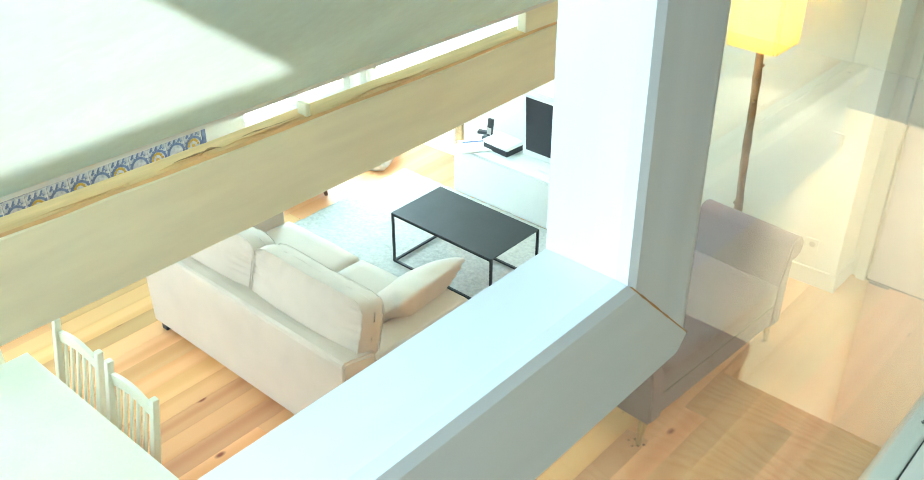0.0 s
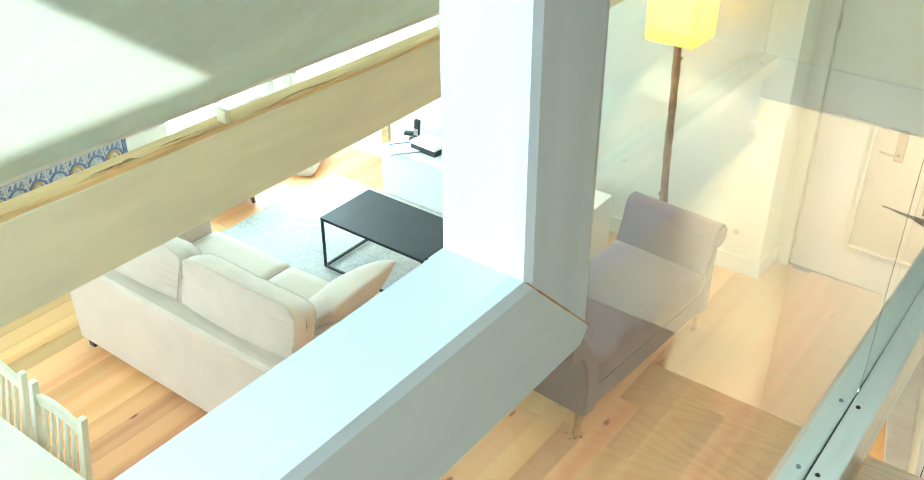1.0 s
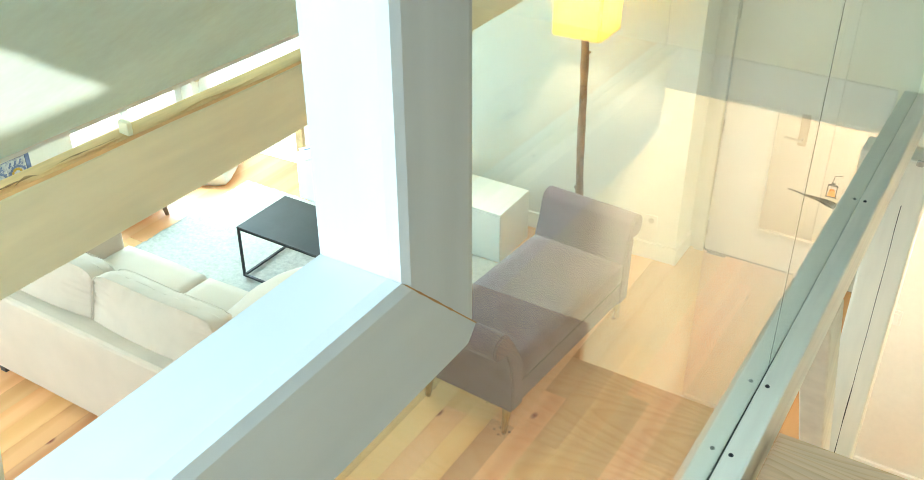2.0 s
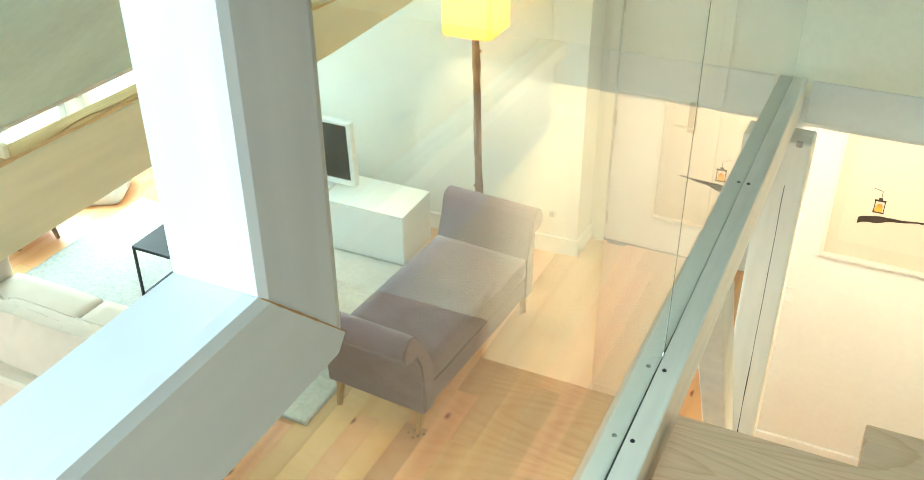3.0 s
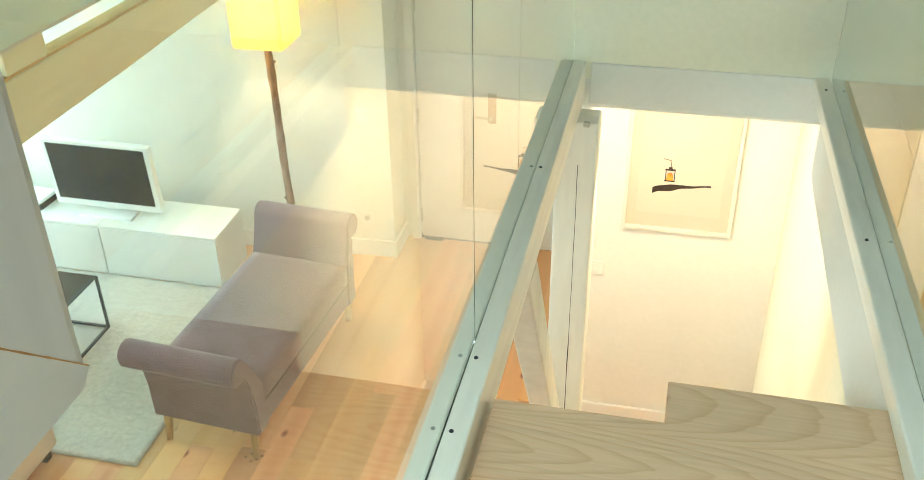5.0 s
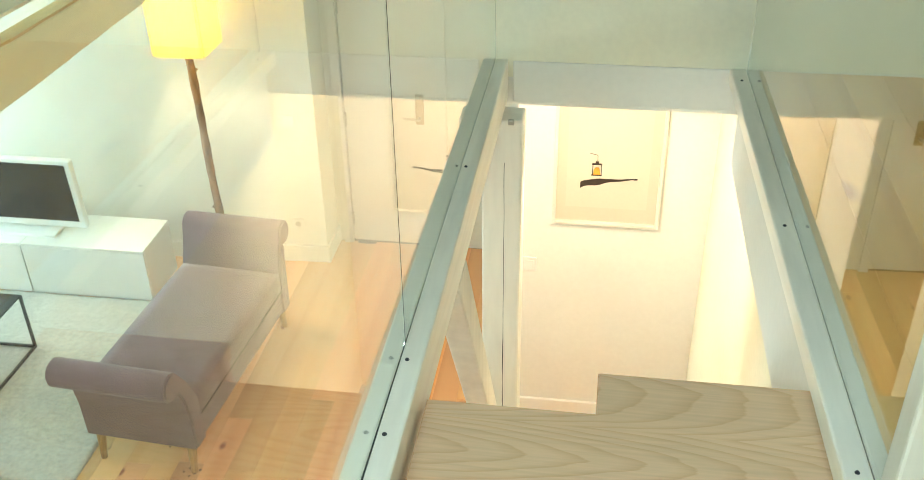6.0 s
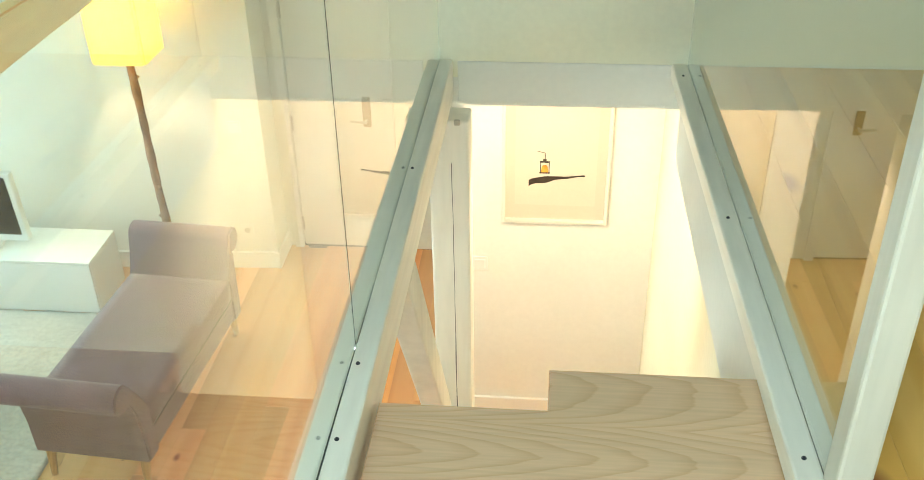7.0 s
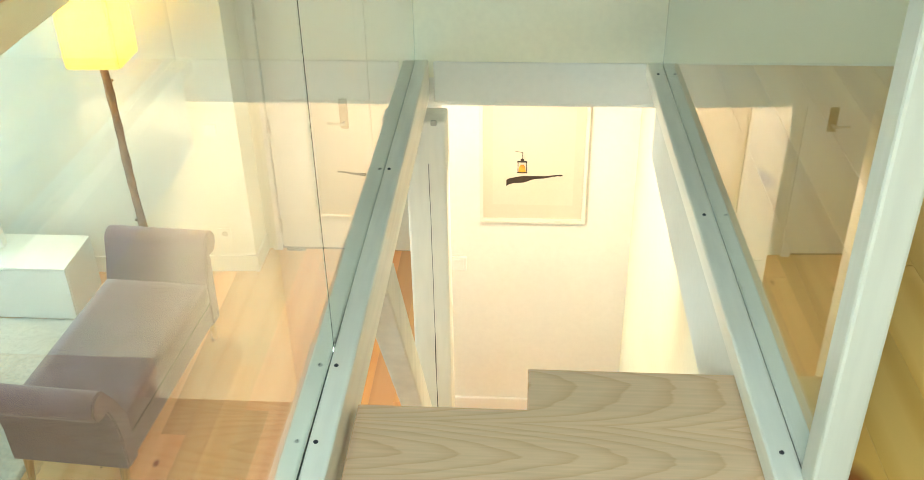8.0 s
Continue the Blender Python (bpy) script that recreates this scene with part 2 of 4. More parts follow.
LOFT = wood("gallery_floor", (0.88, 0.51, 0.15), (0.79, 0.42, 0.10), 0.35, rings=2.4, across=(1, 0.06, 1), rand=0.12, knot_scale=1.6)
ASH = flat_sawn("ash_tread", (0.83, 0.55, 0.355), (0.735, 0.445, 0.255))
OAK_LEG = wood("oak_leg", (0.50, 0.28, 0.09), (0.38, 0.20, 0.06), 0.4, rings=20, across=(1, 1, 0.1), knots=False, rand=0.1)
GREY_FABRIC = material("grey_brown_upholstery", (0.165, 0.098, 0.132), 0.95, vary=0.12, scale=8, bump=0.5, fine=350, sheen=0.3)
BEIGE_FABRIC = material("beige_upholstery", (0.66, 0.53, 0.43), 0.95, vary=0.025, scale=5, bump=0.4, fine=300, sheen=0.2)
COVER = material("creased_cushion_cover", (0.67, 0.53, 0.43), 0.95, vary=0.03, scale=5, bump=0.9, fine=16, sheen=0.2)
RUG = material("pale_shaggy_rug", (0.53, 0.51, 0.46), 1.0, vary=0.08, scale=40, bump=1.0, fine=220)
# far slope is out of view; dark boards added to swallow bounced light
DARK_SLOPE = wood("dark_slope_boards", (0.36, 0.32, 0.27), (0.29, 0.26, 0.21), 0.5, rings=3.0, across=(1, 0.05, 1), rand=0.1)
KNOT = material("pine_knot", (0.22, 0.085, 0.03), 0.45, vary=0.3, scale=60)
BLACK_METAL = material("black_steel", (0.028, 0.03, 0.032), 0.38, metal=0.3, vary=0.1, scale=5)
STEEL = material("brushed_steel", (0.55, 0.53, 0.48), 0.35, metal=1.0, vary=0.05, scale=20)
BRASS = material("dull_brass", (0.30, 0.24, 0.14), 0.4, metal=0.8, vary=0.1, scale=20)
DARK = material("dark_plastic", (0.03, 0.03, 0.035), 0.35, vary=0.1)
SCREEN = material("tv_screen", (0.022, 0.022, 0.03), 0.22, vary=0.05)
GROOVE = material("groove_shadow_gap", (0.05, 0.05, 0.045), 0.8, vary=0.1)
TWIG = material("bark_pole", (0.36, 0.175, 0.085), 0.85, vary=0.3, scale=25, bump=1.0, fine=80, stretch=(1, 1, 0.35))
LEATHER = material("tan_hide", (0.58, 0.38, 0.19), 0.6, vary=0.2, scale=6, bump=0.3)
PAPER = material("paper", (0.78, 0.77, 0.72), 0.7, vary=0.03)
PRINT_PAPER = material("print_paper", (0.60, 0.55, 0.44), 0.6, vary=0.02, scale=2)
PRINT_SHEET = material("print_sheet", (0.63, 0.58, 0.47), 0.6, vary=0.02, scale=2)
PRINT_DARK = material("print_ink_brown", (0.035, 0.025, 0.015), 0.7, vary=0.2, scale=40)
PRINT_ORANGE = material("print_ink_orange", (0.75, 0.30, 0.04), 0.7, vary=0.2, scale=30)
TILE_WHITE = material("glazed_white_tile", (0.60, 0.60, 0.60), 0.15, vary=0.1, scale=30, fine=70, dark=(0.30, 0.33, 0.42))
FRAME_CREAM = material("cream_frame", (0.72, 0.69, 0.60), 0.5, vary=0.03)
TILE_BLUE = material("glaze_blue", (0.17, 0.22, 0.38), 0.15, vary=0.15, scale=20)
TILE_OCHRE = material("glaze_ochre", (0.60, 0.36, 0.07), 0.15, vary=0.15, scale=20)
GLASS = glass_material("clear_glass", ior=1.5)
PANE = glass_material("window_glass", (0.97, 0.99, 1.0))
EDGE = material("polished_glass_edge", (0.82, 0.88, 0.74), 0.2, vary=0.05)
OUTSIDE = glow("bright_street_haze", (0.95, 0.97, 1.0), 2.5)
SHADE = fabric_shade("lit_fabric_shade", (0.55, 0.47, 0.28), (0.92, 0.80, 0.42))
BULB = glow("lit_bulb", (1.0, 0.93, 0.75), 11.5)


# ---- mesh helpers ----
def box(bm, x0, x1, y0, y1, z0, z1, bevel=0.0, seg=2):
    r = bmesh.ops.create_cube(bm, size=1.0)
    v = r["verts"]
    bmesh.ops.scale(bm, vec=(x1 - x0, y1 - y0, z1 - z0), verts=v)
    bmesh.ops.translate(bm, vec=((x0 + x1) / 2, (y0 + y1) / 2, (z0 + z1) / 2), verts=v)
    if bevel:
        e = list({e for q in v for e in q.link_edges})
        r = bmesh.ops.bevel(bm, geom=e, offset=bevel, segments=seg, affect="EDGES", profile=0.5)
    return v


def rod(bm, a, b, r0, r1=None, n=12):
    a, b = Vector(a), Vector(b)
    m = Matrix.Translation((a + b) / 2) @ (b - a).to_track_quat("Z", "Y").to_matrix().to_4x4()
    return bmesh.ops.create_cone(bm, cap_ends=True, segments=n, radius1=r0, radius2=r0 if r1 is None else r1, depth=(b - a).length, matrix=m)["verts"]


def sweep(bm, loop, a, b):
    """A closed outline in 3D, extruded from offset a to offset b."""
    a, b = Vector(a), Vector(b)
    lo, hi = [bm.verts.new(Vector(p) + a) for p in loop], [bm.verts.new(Vector(p) + b) for p in loop]
    k = len(loop)
    for i in range(k):
        bm.faces.new((lo[i], lo[(i + 1) % k], hi[(i + 1) % k], hi[i]))
    bm.faces.new(lo[::-1]), bm.faces.new(hi)
    bmesh.ops.recalc_face_normals(bm, faces=bm.faces[:])


def link(name, bm, mat, smooth=False):
    me = bpy.data.meshes.new(name)
    bmesh.ops.recalc_face_normals(bm, faces=bm.faces[:])
    bm.to_mesh(me)
    bm.free()
    me.materials.append(mat)
    if smooth:
        for p in me.polygons:
            p.use_smooth = True
    return new(name, me)


def part(name, bm, mat, parent, label="", smooth=False):
    ob = link(name, bm, mat, smooth)
    ob.parent = parent
    if label:
        ob["label"] = label
    return ob


def block(name, parent, mat, dims, bevel=0.0, label="", seg=2, smooth=False):
    bm = bmesh.new()
    box(bm, *dims, bevel=bevel, seg=seg)
    return part(name, bm, mat, parent, label, smooth)


def thing(name, label, category, group="", kind=""):
    return tagged(new(name), label, category, group, kind)


def solid(name, mat, boxes, label, category="wall", bevel=0.0):
    bm = bmesh.new()
    for b in boxes:
        box(bm, *b, bevel=bevel)
    return tagged(link(name, bm, mat), label, category, kind="structure")


def puff(name, parent, mat, dims, inflate=0.35, label="", tilt=None, cuts=8, wrinkle=0.004, pillow=False):
    """A stuffed cushion: a box with rounded, bulging faces, thinner at its seams."""
    x0, x1, y0, y1, z0, z1 = dims
    bm = bmesh.new()
    bmesh.ops.create_cube(bm, size=2.0)
    bmesh.ops.subdivide_edges(bm, edges=bm.edges[:], cuts=cuts, use_grid_fill=True)
    h = Vector(((x1 - x0) / 2, (y1 - y0) / 2, (z1 - z0) / 2))
    c = Vector(((x0 + x1) / 2, (y0 + y1) / 2, (z0 + z1) / 2))
    for v in bm.verts:
        p = v.co.copy()
        q = p.normalized()
        k = max(abs(p.x), abs(p.y), abs(p.z))
        s = Vector([math.copysign(abs(a) ** 0.9, a) for a in p])
        flat = (p / max(1e-6, p.length) * k * 1.25).lerp(s, 1 - inflate)
        if pillow:
            flat.y *= 1 - 0.86 * max(abs(p.x), abs(p.z)) ** 2.5
        v.co = Vector((flat.x * h.x, flat.y * h.y, flat.z * h.z))
        v.co += q * (noise.noise(Vector((v.co.x * 9, v.co.y * 9, v.co.z * 9)) + c * 3) * wrinkle)
    m = Matrix.Translation(c)
    if tilt:
        m = m @ Euler([radians(a) for a in tilt]).to_matrix().to_4x4()
    bmesh.ops.transform(bm, matrix=m, verts=bm.verts[:])
    return part(name, bm, mat, parent, label, True)


# ---- large structure ----
# outer wall with two window openings, the southern one added for light
WX = -4.55
solid("wall_outer", PLASTER, [
    (WX - 0.3, WX, -2.4, -0.1, 0, 2.6), (WX - 0.3, WX, 1.9, 4.56, 0, 2.6), (WX - 0.3, WX, 5.75, 6.4, 0, 2.6),
    (WX - 0.3, WX, -0.1, 1.9, 0, 0.6), (WX - 0.3, WX, -0.1, 1.9, 2.1, 2.6),
    (WX - 0.3, WX, 4.56, 5.75, 0, 0.28), (WX - 0.3, WX, 4.56, 5.75, 2.05, 2.6)], "white plastered outer wall with two window openings, one of them added")


def window(name, y0, y1, z0, z1):
    w = tagged(new(name), "white timber casement window letting in daylight", "window", kind="structure")
    x = WX - 0.16
    bm = bmesh.new()
    box(bm, x - 0.03, x + 0.03, y0, y0 + 0.07, z0, z1, 0.004), box(bm, x - 0.03, x + 0.03, y1 - 0.07, y1, z0, z1, 0.004)
    box(bm, x - 0.03, x + 0.03, y0 + 0.07, y1 - 0.07, z0, z0 + 0.07, 0.004), box(bm, x - 0.03, x + 0.03, y0 + 0.07, y1 - 0.07, z1 - 0.07, z1, 0.004)
    part("window_frame", bm, SKIRT, w)
    ym = (y0 + y1) / 2
    block("mullion", w, SKIRT, (x - 0.028, x + 0.028, ym - 0.04, ym + 0.04, z0 + 0.07, z1 - 0.07), 0.004)
    for a, b in ((y0 + 0.07, ym - 0.04), (ym + 0.04, y1 - 0.07)):
        p = block("pane", w, PANE, (x - 0.004, x + 0.004, a, b, z0 + 0.07, z1 - 0.07))
        p.visible_shadow = False
    block("window_sill", w, SKIRT, (x + 0.03, WX + 0.04, y0 - 0.04, y1 + 0.04, z0 - 0.03, z0), 0.006)


window("window_1", 4.56, 5.75, 0.28, 2.05)
# out of view, added so that daylight reaches the dining corner
window("added_window", -0.1, 1.9, 0.6, 2.1)

# television wall, a little out of square, ending at the door recess
bm = bmesh.new()
sweep(bm, [(WX, 5.825, 0), (-0.5, 6.05, 0), (-0.5, 6.45, 0), (WX, 6.45, 0)], (0, 0, 0), (0, 0, 4.6))
tagged(link("wall_north", bm, PLASTER), "white plastered wall behind the television", "wall", kind="structure")
solid("wall_recess", PLASTER, [(-0.5, -0.40, 6.33, 6.48, 0, 4.6), (-0.40, 0.24, 6.33, 6.48, 2.06, 4.6), (0.24, 0.9, 6.33, 6.48, 0, 4.6)], "white plastered wall round the door")
solid("wall_picture", PLASTER, [(0.9, 2.0, 4.735, 4.9, 0, 2.30), (0.9, 1.05, 4.9, 6.33, 0, 2.3)], "cream-lit plaster wall at the foot of the stair")
solid("wall_stair", CREAM_PLASTER, [(1.80, 1.95, -2.4, 4.735, 0, 2.30)], "plastered wall beside the stair")
solid("wall_upper", PALE_PLASTER, [(0.9, 4.2, 3.60, 3.75, 2.40, 4.6), (0.9, 1.05, 3.75, 6.45, 2.40, 4.6)], "white plastered wall at the end of the gallery")
solid("ceiling_hall", PLASTER, [(0.9, 1.95, 3.61, 6.33, 2.30, 2.396)], "white plastered ceiling under the gallery", "ceiling")
bm = bmesh.new()
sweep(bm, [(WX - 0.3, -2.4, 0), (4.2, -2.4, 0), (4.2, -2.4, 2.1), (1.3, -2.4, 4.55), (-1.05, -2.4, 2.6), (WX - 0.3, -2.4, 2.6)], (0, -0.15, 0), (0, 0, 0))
tagged(link("wall_south", bm, BOUNCE_DARK), "unseen gable wall, darkened to cut bounced light", "wall", kind="structure")
solid("wall_east", BOUNCE_DARK, [(3.9, 4.2, -2.4, 3.6, 2.3, 3.4)], "low unseen wall under the roof slope, darkened to cut bounced light")
solid("ceiling_dormer", SKYLIT_PLASTER, [(WX - 0.3, -1.02, -2.4, 6.45, 2.55, 2.65)], "white flat ceiling over the window bay, in the cyan-coloured roof plaster", "ceiling")

# roof slope with an assumed, unseen skylight opening; its lower edge runs along the beam
TH = radians(42)
U = Vector((math.cos(TH), 0, math.sin(TH)))
N = Vector((-math.sin(TH), 0, math.cos(TH)))
FOOT = Vector((-1.0, 0, 2.45))


def on_roof(u, y, d=0.0):
    p = FOOT + U * u + N * d
    return (p.x, y, p.z - 0.023 * (y - 2.4))


def roof_slab(bm, pts, d0, d1):
    sweep(bm, [on_roof(u, y, 0) for u, y in pts], N * d0, N * d1)


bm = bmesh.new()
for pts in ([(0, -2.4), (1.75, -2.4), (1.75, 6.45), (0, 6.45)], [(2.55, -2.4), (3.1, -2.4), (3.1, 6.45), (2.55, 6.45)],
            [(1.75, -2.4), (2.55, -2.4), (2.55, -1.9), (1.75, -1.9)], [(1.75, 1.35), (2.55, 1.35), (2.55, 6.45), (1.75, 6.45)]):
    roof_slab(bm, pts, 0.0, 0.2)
tagged(link("roof_west", bm, SKYLIT_PLASTER), "white plastered underside of the sloping roof, coloured cyan for sky light, with an assumed skylight", "roof", kind="structure")
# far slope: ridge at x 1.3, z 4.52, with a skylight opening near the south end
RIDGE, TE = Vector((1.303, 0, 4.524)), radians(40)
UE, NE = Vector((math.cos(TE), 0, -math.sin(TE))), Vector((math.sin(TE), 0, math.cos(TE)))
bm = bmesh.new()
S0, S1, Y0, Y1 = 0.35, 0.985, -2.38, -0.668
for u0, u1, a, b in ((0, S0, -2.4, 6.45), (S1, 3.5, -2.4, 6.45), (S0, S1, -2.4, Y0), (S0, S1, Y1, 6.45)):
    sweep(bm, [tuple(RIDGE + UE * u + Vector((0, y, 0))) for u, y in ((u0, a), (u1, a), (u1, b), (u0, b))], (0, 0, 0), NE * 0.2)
tagged(link("roof_east", bm, DARK_SLOPE), "unseen far roof slope, darkened to cut bounced light, with a skylight opening", "roof", kind="structure")


bm = bmesh.new()
box(bm, -9.1, -9.0, -4, 10, -4, 6)
tagged(link("backdrop", bm, OUTSIDE), "overexposed pale distance outside the windows", "backdrop", kind="structure")


def skirting(name, boxes):
    bm = bmesh.new()
    for b in boxes:
        box(bm, *b, bevel=0.004)
    tagged(link(name, bm, SKIRT), "white painted timber skirting board", "skirting", kind="structure")


skirting("baseboard_picture", [(0.9, 1.785, 4.717, 4.735, 0, 0.09)])
skirting("baseboard_stair", [(1.782, 1.80, 2.0, 4.717, 0, 0.09)])
skirting("baseboard_recess", [(-0.5, -0.482, 6.02, 6.33, 0, 0.12)])
bm = bmesh.new()
sweep(bm, [(-4.5, 5.812, 0), (-0.482, 6.033, 0), (-0.482, 6.052, 0), (-4.5, 5.83, 0)], (0, 0, 0), (0, 0, 0.12))
tagged(link("baseboard_north", bm, SKIRT), "white painted timber skirting board", "skirting", kind="structure")

# sub-floors; the planks on them come last
solid("ground", GROOVE, [(WX - 0.3, 4.2, -2.55, 6.6, -0.1, -0.022)], "dark bed under the plank floor", "ground")
floor = tagged(new("floor"), "knotty golden pine plank floor", "floor", kind="structure")
loft = tagged(new("gallery_floor"), "varnished yellow pine floor of the gallery", "floor", kind="structure")
solid("gallery_deck", BOUNCE_DARK, [(1.735, 4.2, -2.4, 3.6, 2.405, 2.433), (1.80, 4.2, -2.4, 3.6, 2.30, 2.405), (0.9, 1.80, -2.4, 1.6, 2.20, 2.32)], "gallery slab, darkened to cut bounced light", "floor")


def board_bm(w, l, h, bevel=0.0012):
    bm = bmesh.new()
    box(bm, 0, w, 0, l, -h, 0)
    up = [e for e in bm.edges if all(v.co.z > -h / 2 for v in e.verts)]
    bmesh.ops.bevel(bm, geom=up, offset=bevel, segments=1, affect="EDGES")
    return bm


def planks(parent, mat, x0, x1, y0, y1, z, w, seed, lengths):
    rnd = random.Random(seed)
    made = {}
    x = x0
    while x < x1 - 0.02:
        y = y0 - rnd.random() * 0.8
        while y < y1:
            n = rnd.choice(lengths)
            a, b = max(y, y0), min(y + n, y1)
            if b - a > 0.05:
                key = round(b - a, 1)
                if key not in made:
                    bm = board_bm(w - 0.0004, 1.0, 0.02, 0.0007)
                    me = bpy.data.meshes.new("plank")
                    bm.to_mesh(me)
                    bm.free()
                    me.materials.append(mat)
                    made[key] = me
                    bmv = me.vertices
                    for v in bmv:
                        v.co.y *= key
                ob = new("plank", made[key])
                ob.location, ob.scale = (x, a, z), (1, (b - a - 0.0015) / key, 1)
                ob.parent = parent
            y += n
        x += w


# ---- gallery rail, glass and stair ----
def timber(name, label, mat, dims, category="beam", bevel=0.004):
    bm = bmesh.new()
    box(bm, *dims, bevel=bevel)
    return tagged(link(name, bm, mat), label, category)


RT = 2.46  # top of the kerb rails


def turned(x, y, angle):
    """A small turn in plan about the upright through x, y."""
    return Matrix.Translation((x, y, 0)) @ Matrix.Rotation(angle, 4, "Z") @ Matrix.Translation((-x, -y, 0))


LEFT_TURN = turned(0.926, 2.3, 0.004)
RIGHT_TURN = turned(1.742, 2.0, 0.0195)  # the far rail closes in towards the wall


def kerb_rail(x_in, x_out, x_glass, bolts, depth, xb, m):
    r = thing("kerb_rail", "white painted timber kerb rail gripping the glass balustrade", "rail", "kerb rails of the stairwell")
    s = 1 if x_out > x_in else -1
    g = 0.0045
    a, b = sorted((x_in, x_glass - s * g))
    c, d = sorted((x_glass + s * g, x_out))
    block("inner_rail", r, RAIL_WOOD, (a, b, -2.4, 3.60, RT - depth, RT), 0.005)
    block("outer_rail", r, RAIL_WOOD, (c, d, -2.4, 3.60, RT - depth, RT - 0.003), 0.005)
    block("groove", r, GROOVE, (x_glass - g, x_glass + g, -2.4, 3.59, RT - depth + 0.01, RT - 0.008))
    for y in bolts:
        bm = bmesh.new()
        rod(bm, (xb, y, RT - 0.006), (xb, y, RT + 0.001), 0.0043, n=14)
        rod(bm, (xb, y, RT), (xb, y, RT + 0.003), 0.003, n=6)
        part("bolt", bm, DARK, r, "dark countersunk bolt head")
    r.matrix_world = m
    return r


kerb_rail(0.975, 0.884, 0.926, [1.25, 1.862, 2.064, 2.848], 0.13, 0.944, LEFT_TURN)
kerb_rail(1.689, 1.780, 1.742, [1.25, 1.876, 2.649, 3.5], 0.05, 1.713, RIGHT_TURN)
timber("trimmer_beam", "white painted trimmer beam under the stairwell rail", PLASTER, (1.70, 1.80, -2.4, 3.598, 2.13, 2.40))


def glass_panel(x, y0, y1, z1):
    g = thing("glass_panel", "clear frameless glass balustrade panel set in a timber rail", "glass panel", "glass balustrade panels")
    p = block("pane", g, GLASS, (x - 0.004, x + 0.004, y0, y1, RT - 0.006, z1))
    p.visible_shadow = False
    block("polished_edge", g, EDGE, (x - 0.003, x + 0.003, y0 - 0.0012, y0, RT, z1), 0.0, "ground glass edge")
    block("polished_edge", g, EDGE, (x - 0.003, x + 0.003, y0, y1, z1, z1 + 0.0012), 0.0, "ground glass edge")
    return g


tall = thing("glass_panel", "clear frameless glass balustrade panel running under the handrail", "glass panel", "glass balustrade panels")
bm = bmesh.new()
sweep(bm, [(0.922, -2.3, 2.454), (0.922, 2.119, 2.454), (0.922, 2.119, 3.52), (0.922, 1.02, 3.52), (0.922, 1.02, 3.246), (0.922, -2.3, 3.246)], (0, 0, 0), (0.008, 0, 0))
part("pane", bm, GLASS, tall).visible_shadow = False
block("polished_edge", tall, EDGE, (0.923, 0.929, 2.119, 2.1202, RT, 3.52), 0.0, "ground glass edge")
glass_panel(0.926, 2.123, 3.585, 3.52)
glass_panel(1.742, 1.842, 3.585, 3.52).matrix_world = RIGHT_TURN

# handrail frame beside the camera: post and rail mitred together
guard = thing("guard_rail", "thick white timber post and handrail mitred together, paint greyed for shade", "guard rail")


def chamfered(loop, keep, wide):
    """A timber with its front outline in the plane x = 0.947, 53 mm deep; the front edges named in keep are chamfered."""
    bm = bmesh.new()
    sweep(bm, [(0.947, y, z) for y, z in loop], (0, 0, 0), (-0.053, 0, 0))
    front = []
    for e in bm.edges:
        if all(abs(v.co.x - 0.947) < 1e-5 for v in e.verts):
            k = [min(range(len(loop)), key=lambda i: abs(v.co.y - loop[i][0]) + abs(v.co.z - loop[i][1])) for v in e.verts]
            if tuple(sorted(k)) in keep:
                front.append(e)
    bmesh.ops.bevel(bm, geom=front, offset=wide, segments=2, affect="EDGES", profile=0.6)
    return bm


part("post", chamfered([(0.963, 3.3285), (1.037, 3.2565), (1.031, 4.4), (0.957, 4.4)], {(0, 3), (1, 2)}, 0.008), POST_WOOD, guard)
part("handrail", chamfered([(0.963, 3.3283), (1.037, 3.2563), (1.028, 3.2465), (-2.35, 3.2385), (-2.35, 3.3205)], {(0, 4)}, 0.009), GREYED_WOOD, guard)
bm = bmesh.new()
prev = None
for k in range(31):
    s = k / 30
    wv = 0.0004 + (0.0018 if 0.15 < s < 0.62 else 0.0) * abs(noise.noise(Vector((s * 4, 1, 2)))) * 0.9
    y, z = 0.966 + 0.071 * s, 3.3255 - 0.069 * s
    cur = [bm.verts.new(p) for p in ((0.9474, y - wv * 0.7, z - wv * 0.7), (0.9474, y + wv * 0.7, z + wv * 0.7), (0.9455, y, z))]
    if prev:
        for q in range(3):
            bm.faces.new((prev[q], prev[(q + 1) % 3], cur[(q + 1) % 3], cur[q]))
    prev = cur
part("joint_filler", bm, BARK, guard, "brown filler in the mitre joint")

right_post = thing("stairwell_post", "white painted square timber post standing by the stairwell", "post")
bm = bmesh.new()
box(bm, 1.737, 1.792, 1.780, 1.840, 2.435, 4.2, bevel=0.006)
part("post", bm, CREAM_POST, right_post)

# bulkhead across the far end of the stairwell, post and brace
timber("bulkhead_beam", "smooth white painted beam across the stairwell end", PLASTER, (0.985, 1.80, 3.5965, 3.66, 2.315, 2.455))
tpost = thing("timber_post", "limed white timber post with a long drying crack", "post")
bm = bmesh.new()
box(bm, 0.90, 1.032, 3.46, 3.57, 0.0, 2.31, bevel=0.008)
part("shaft", bm, LIMED, tpost)
bm = bmesh.new()
prev = None
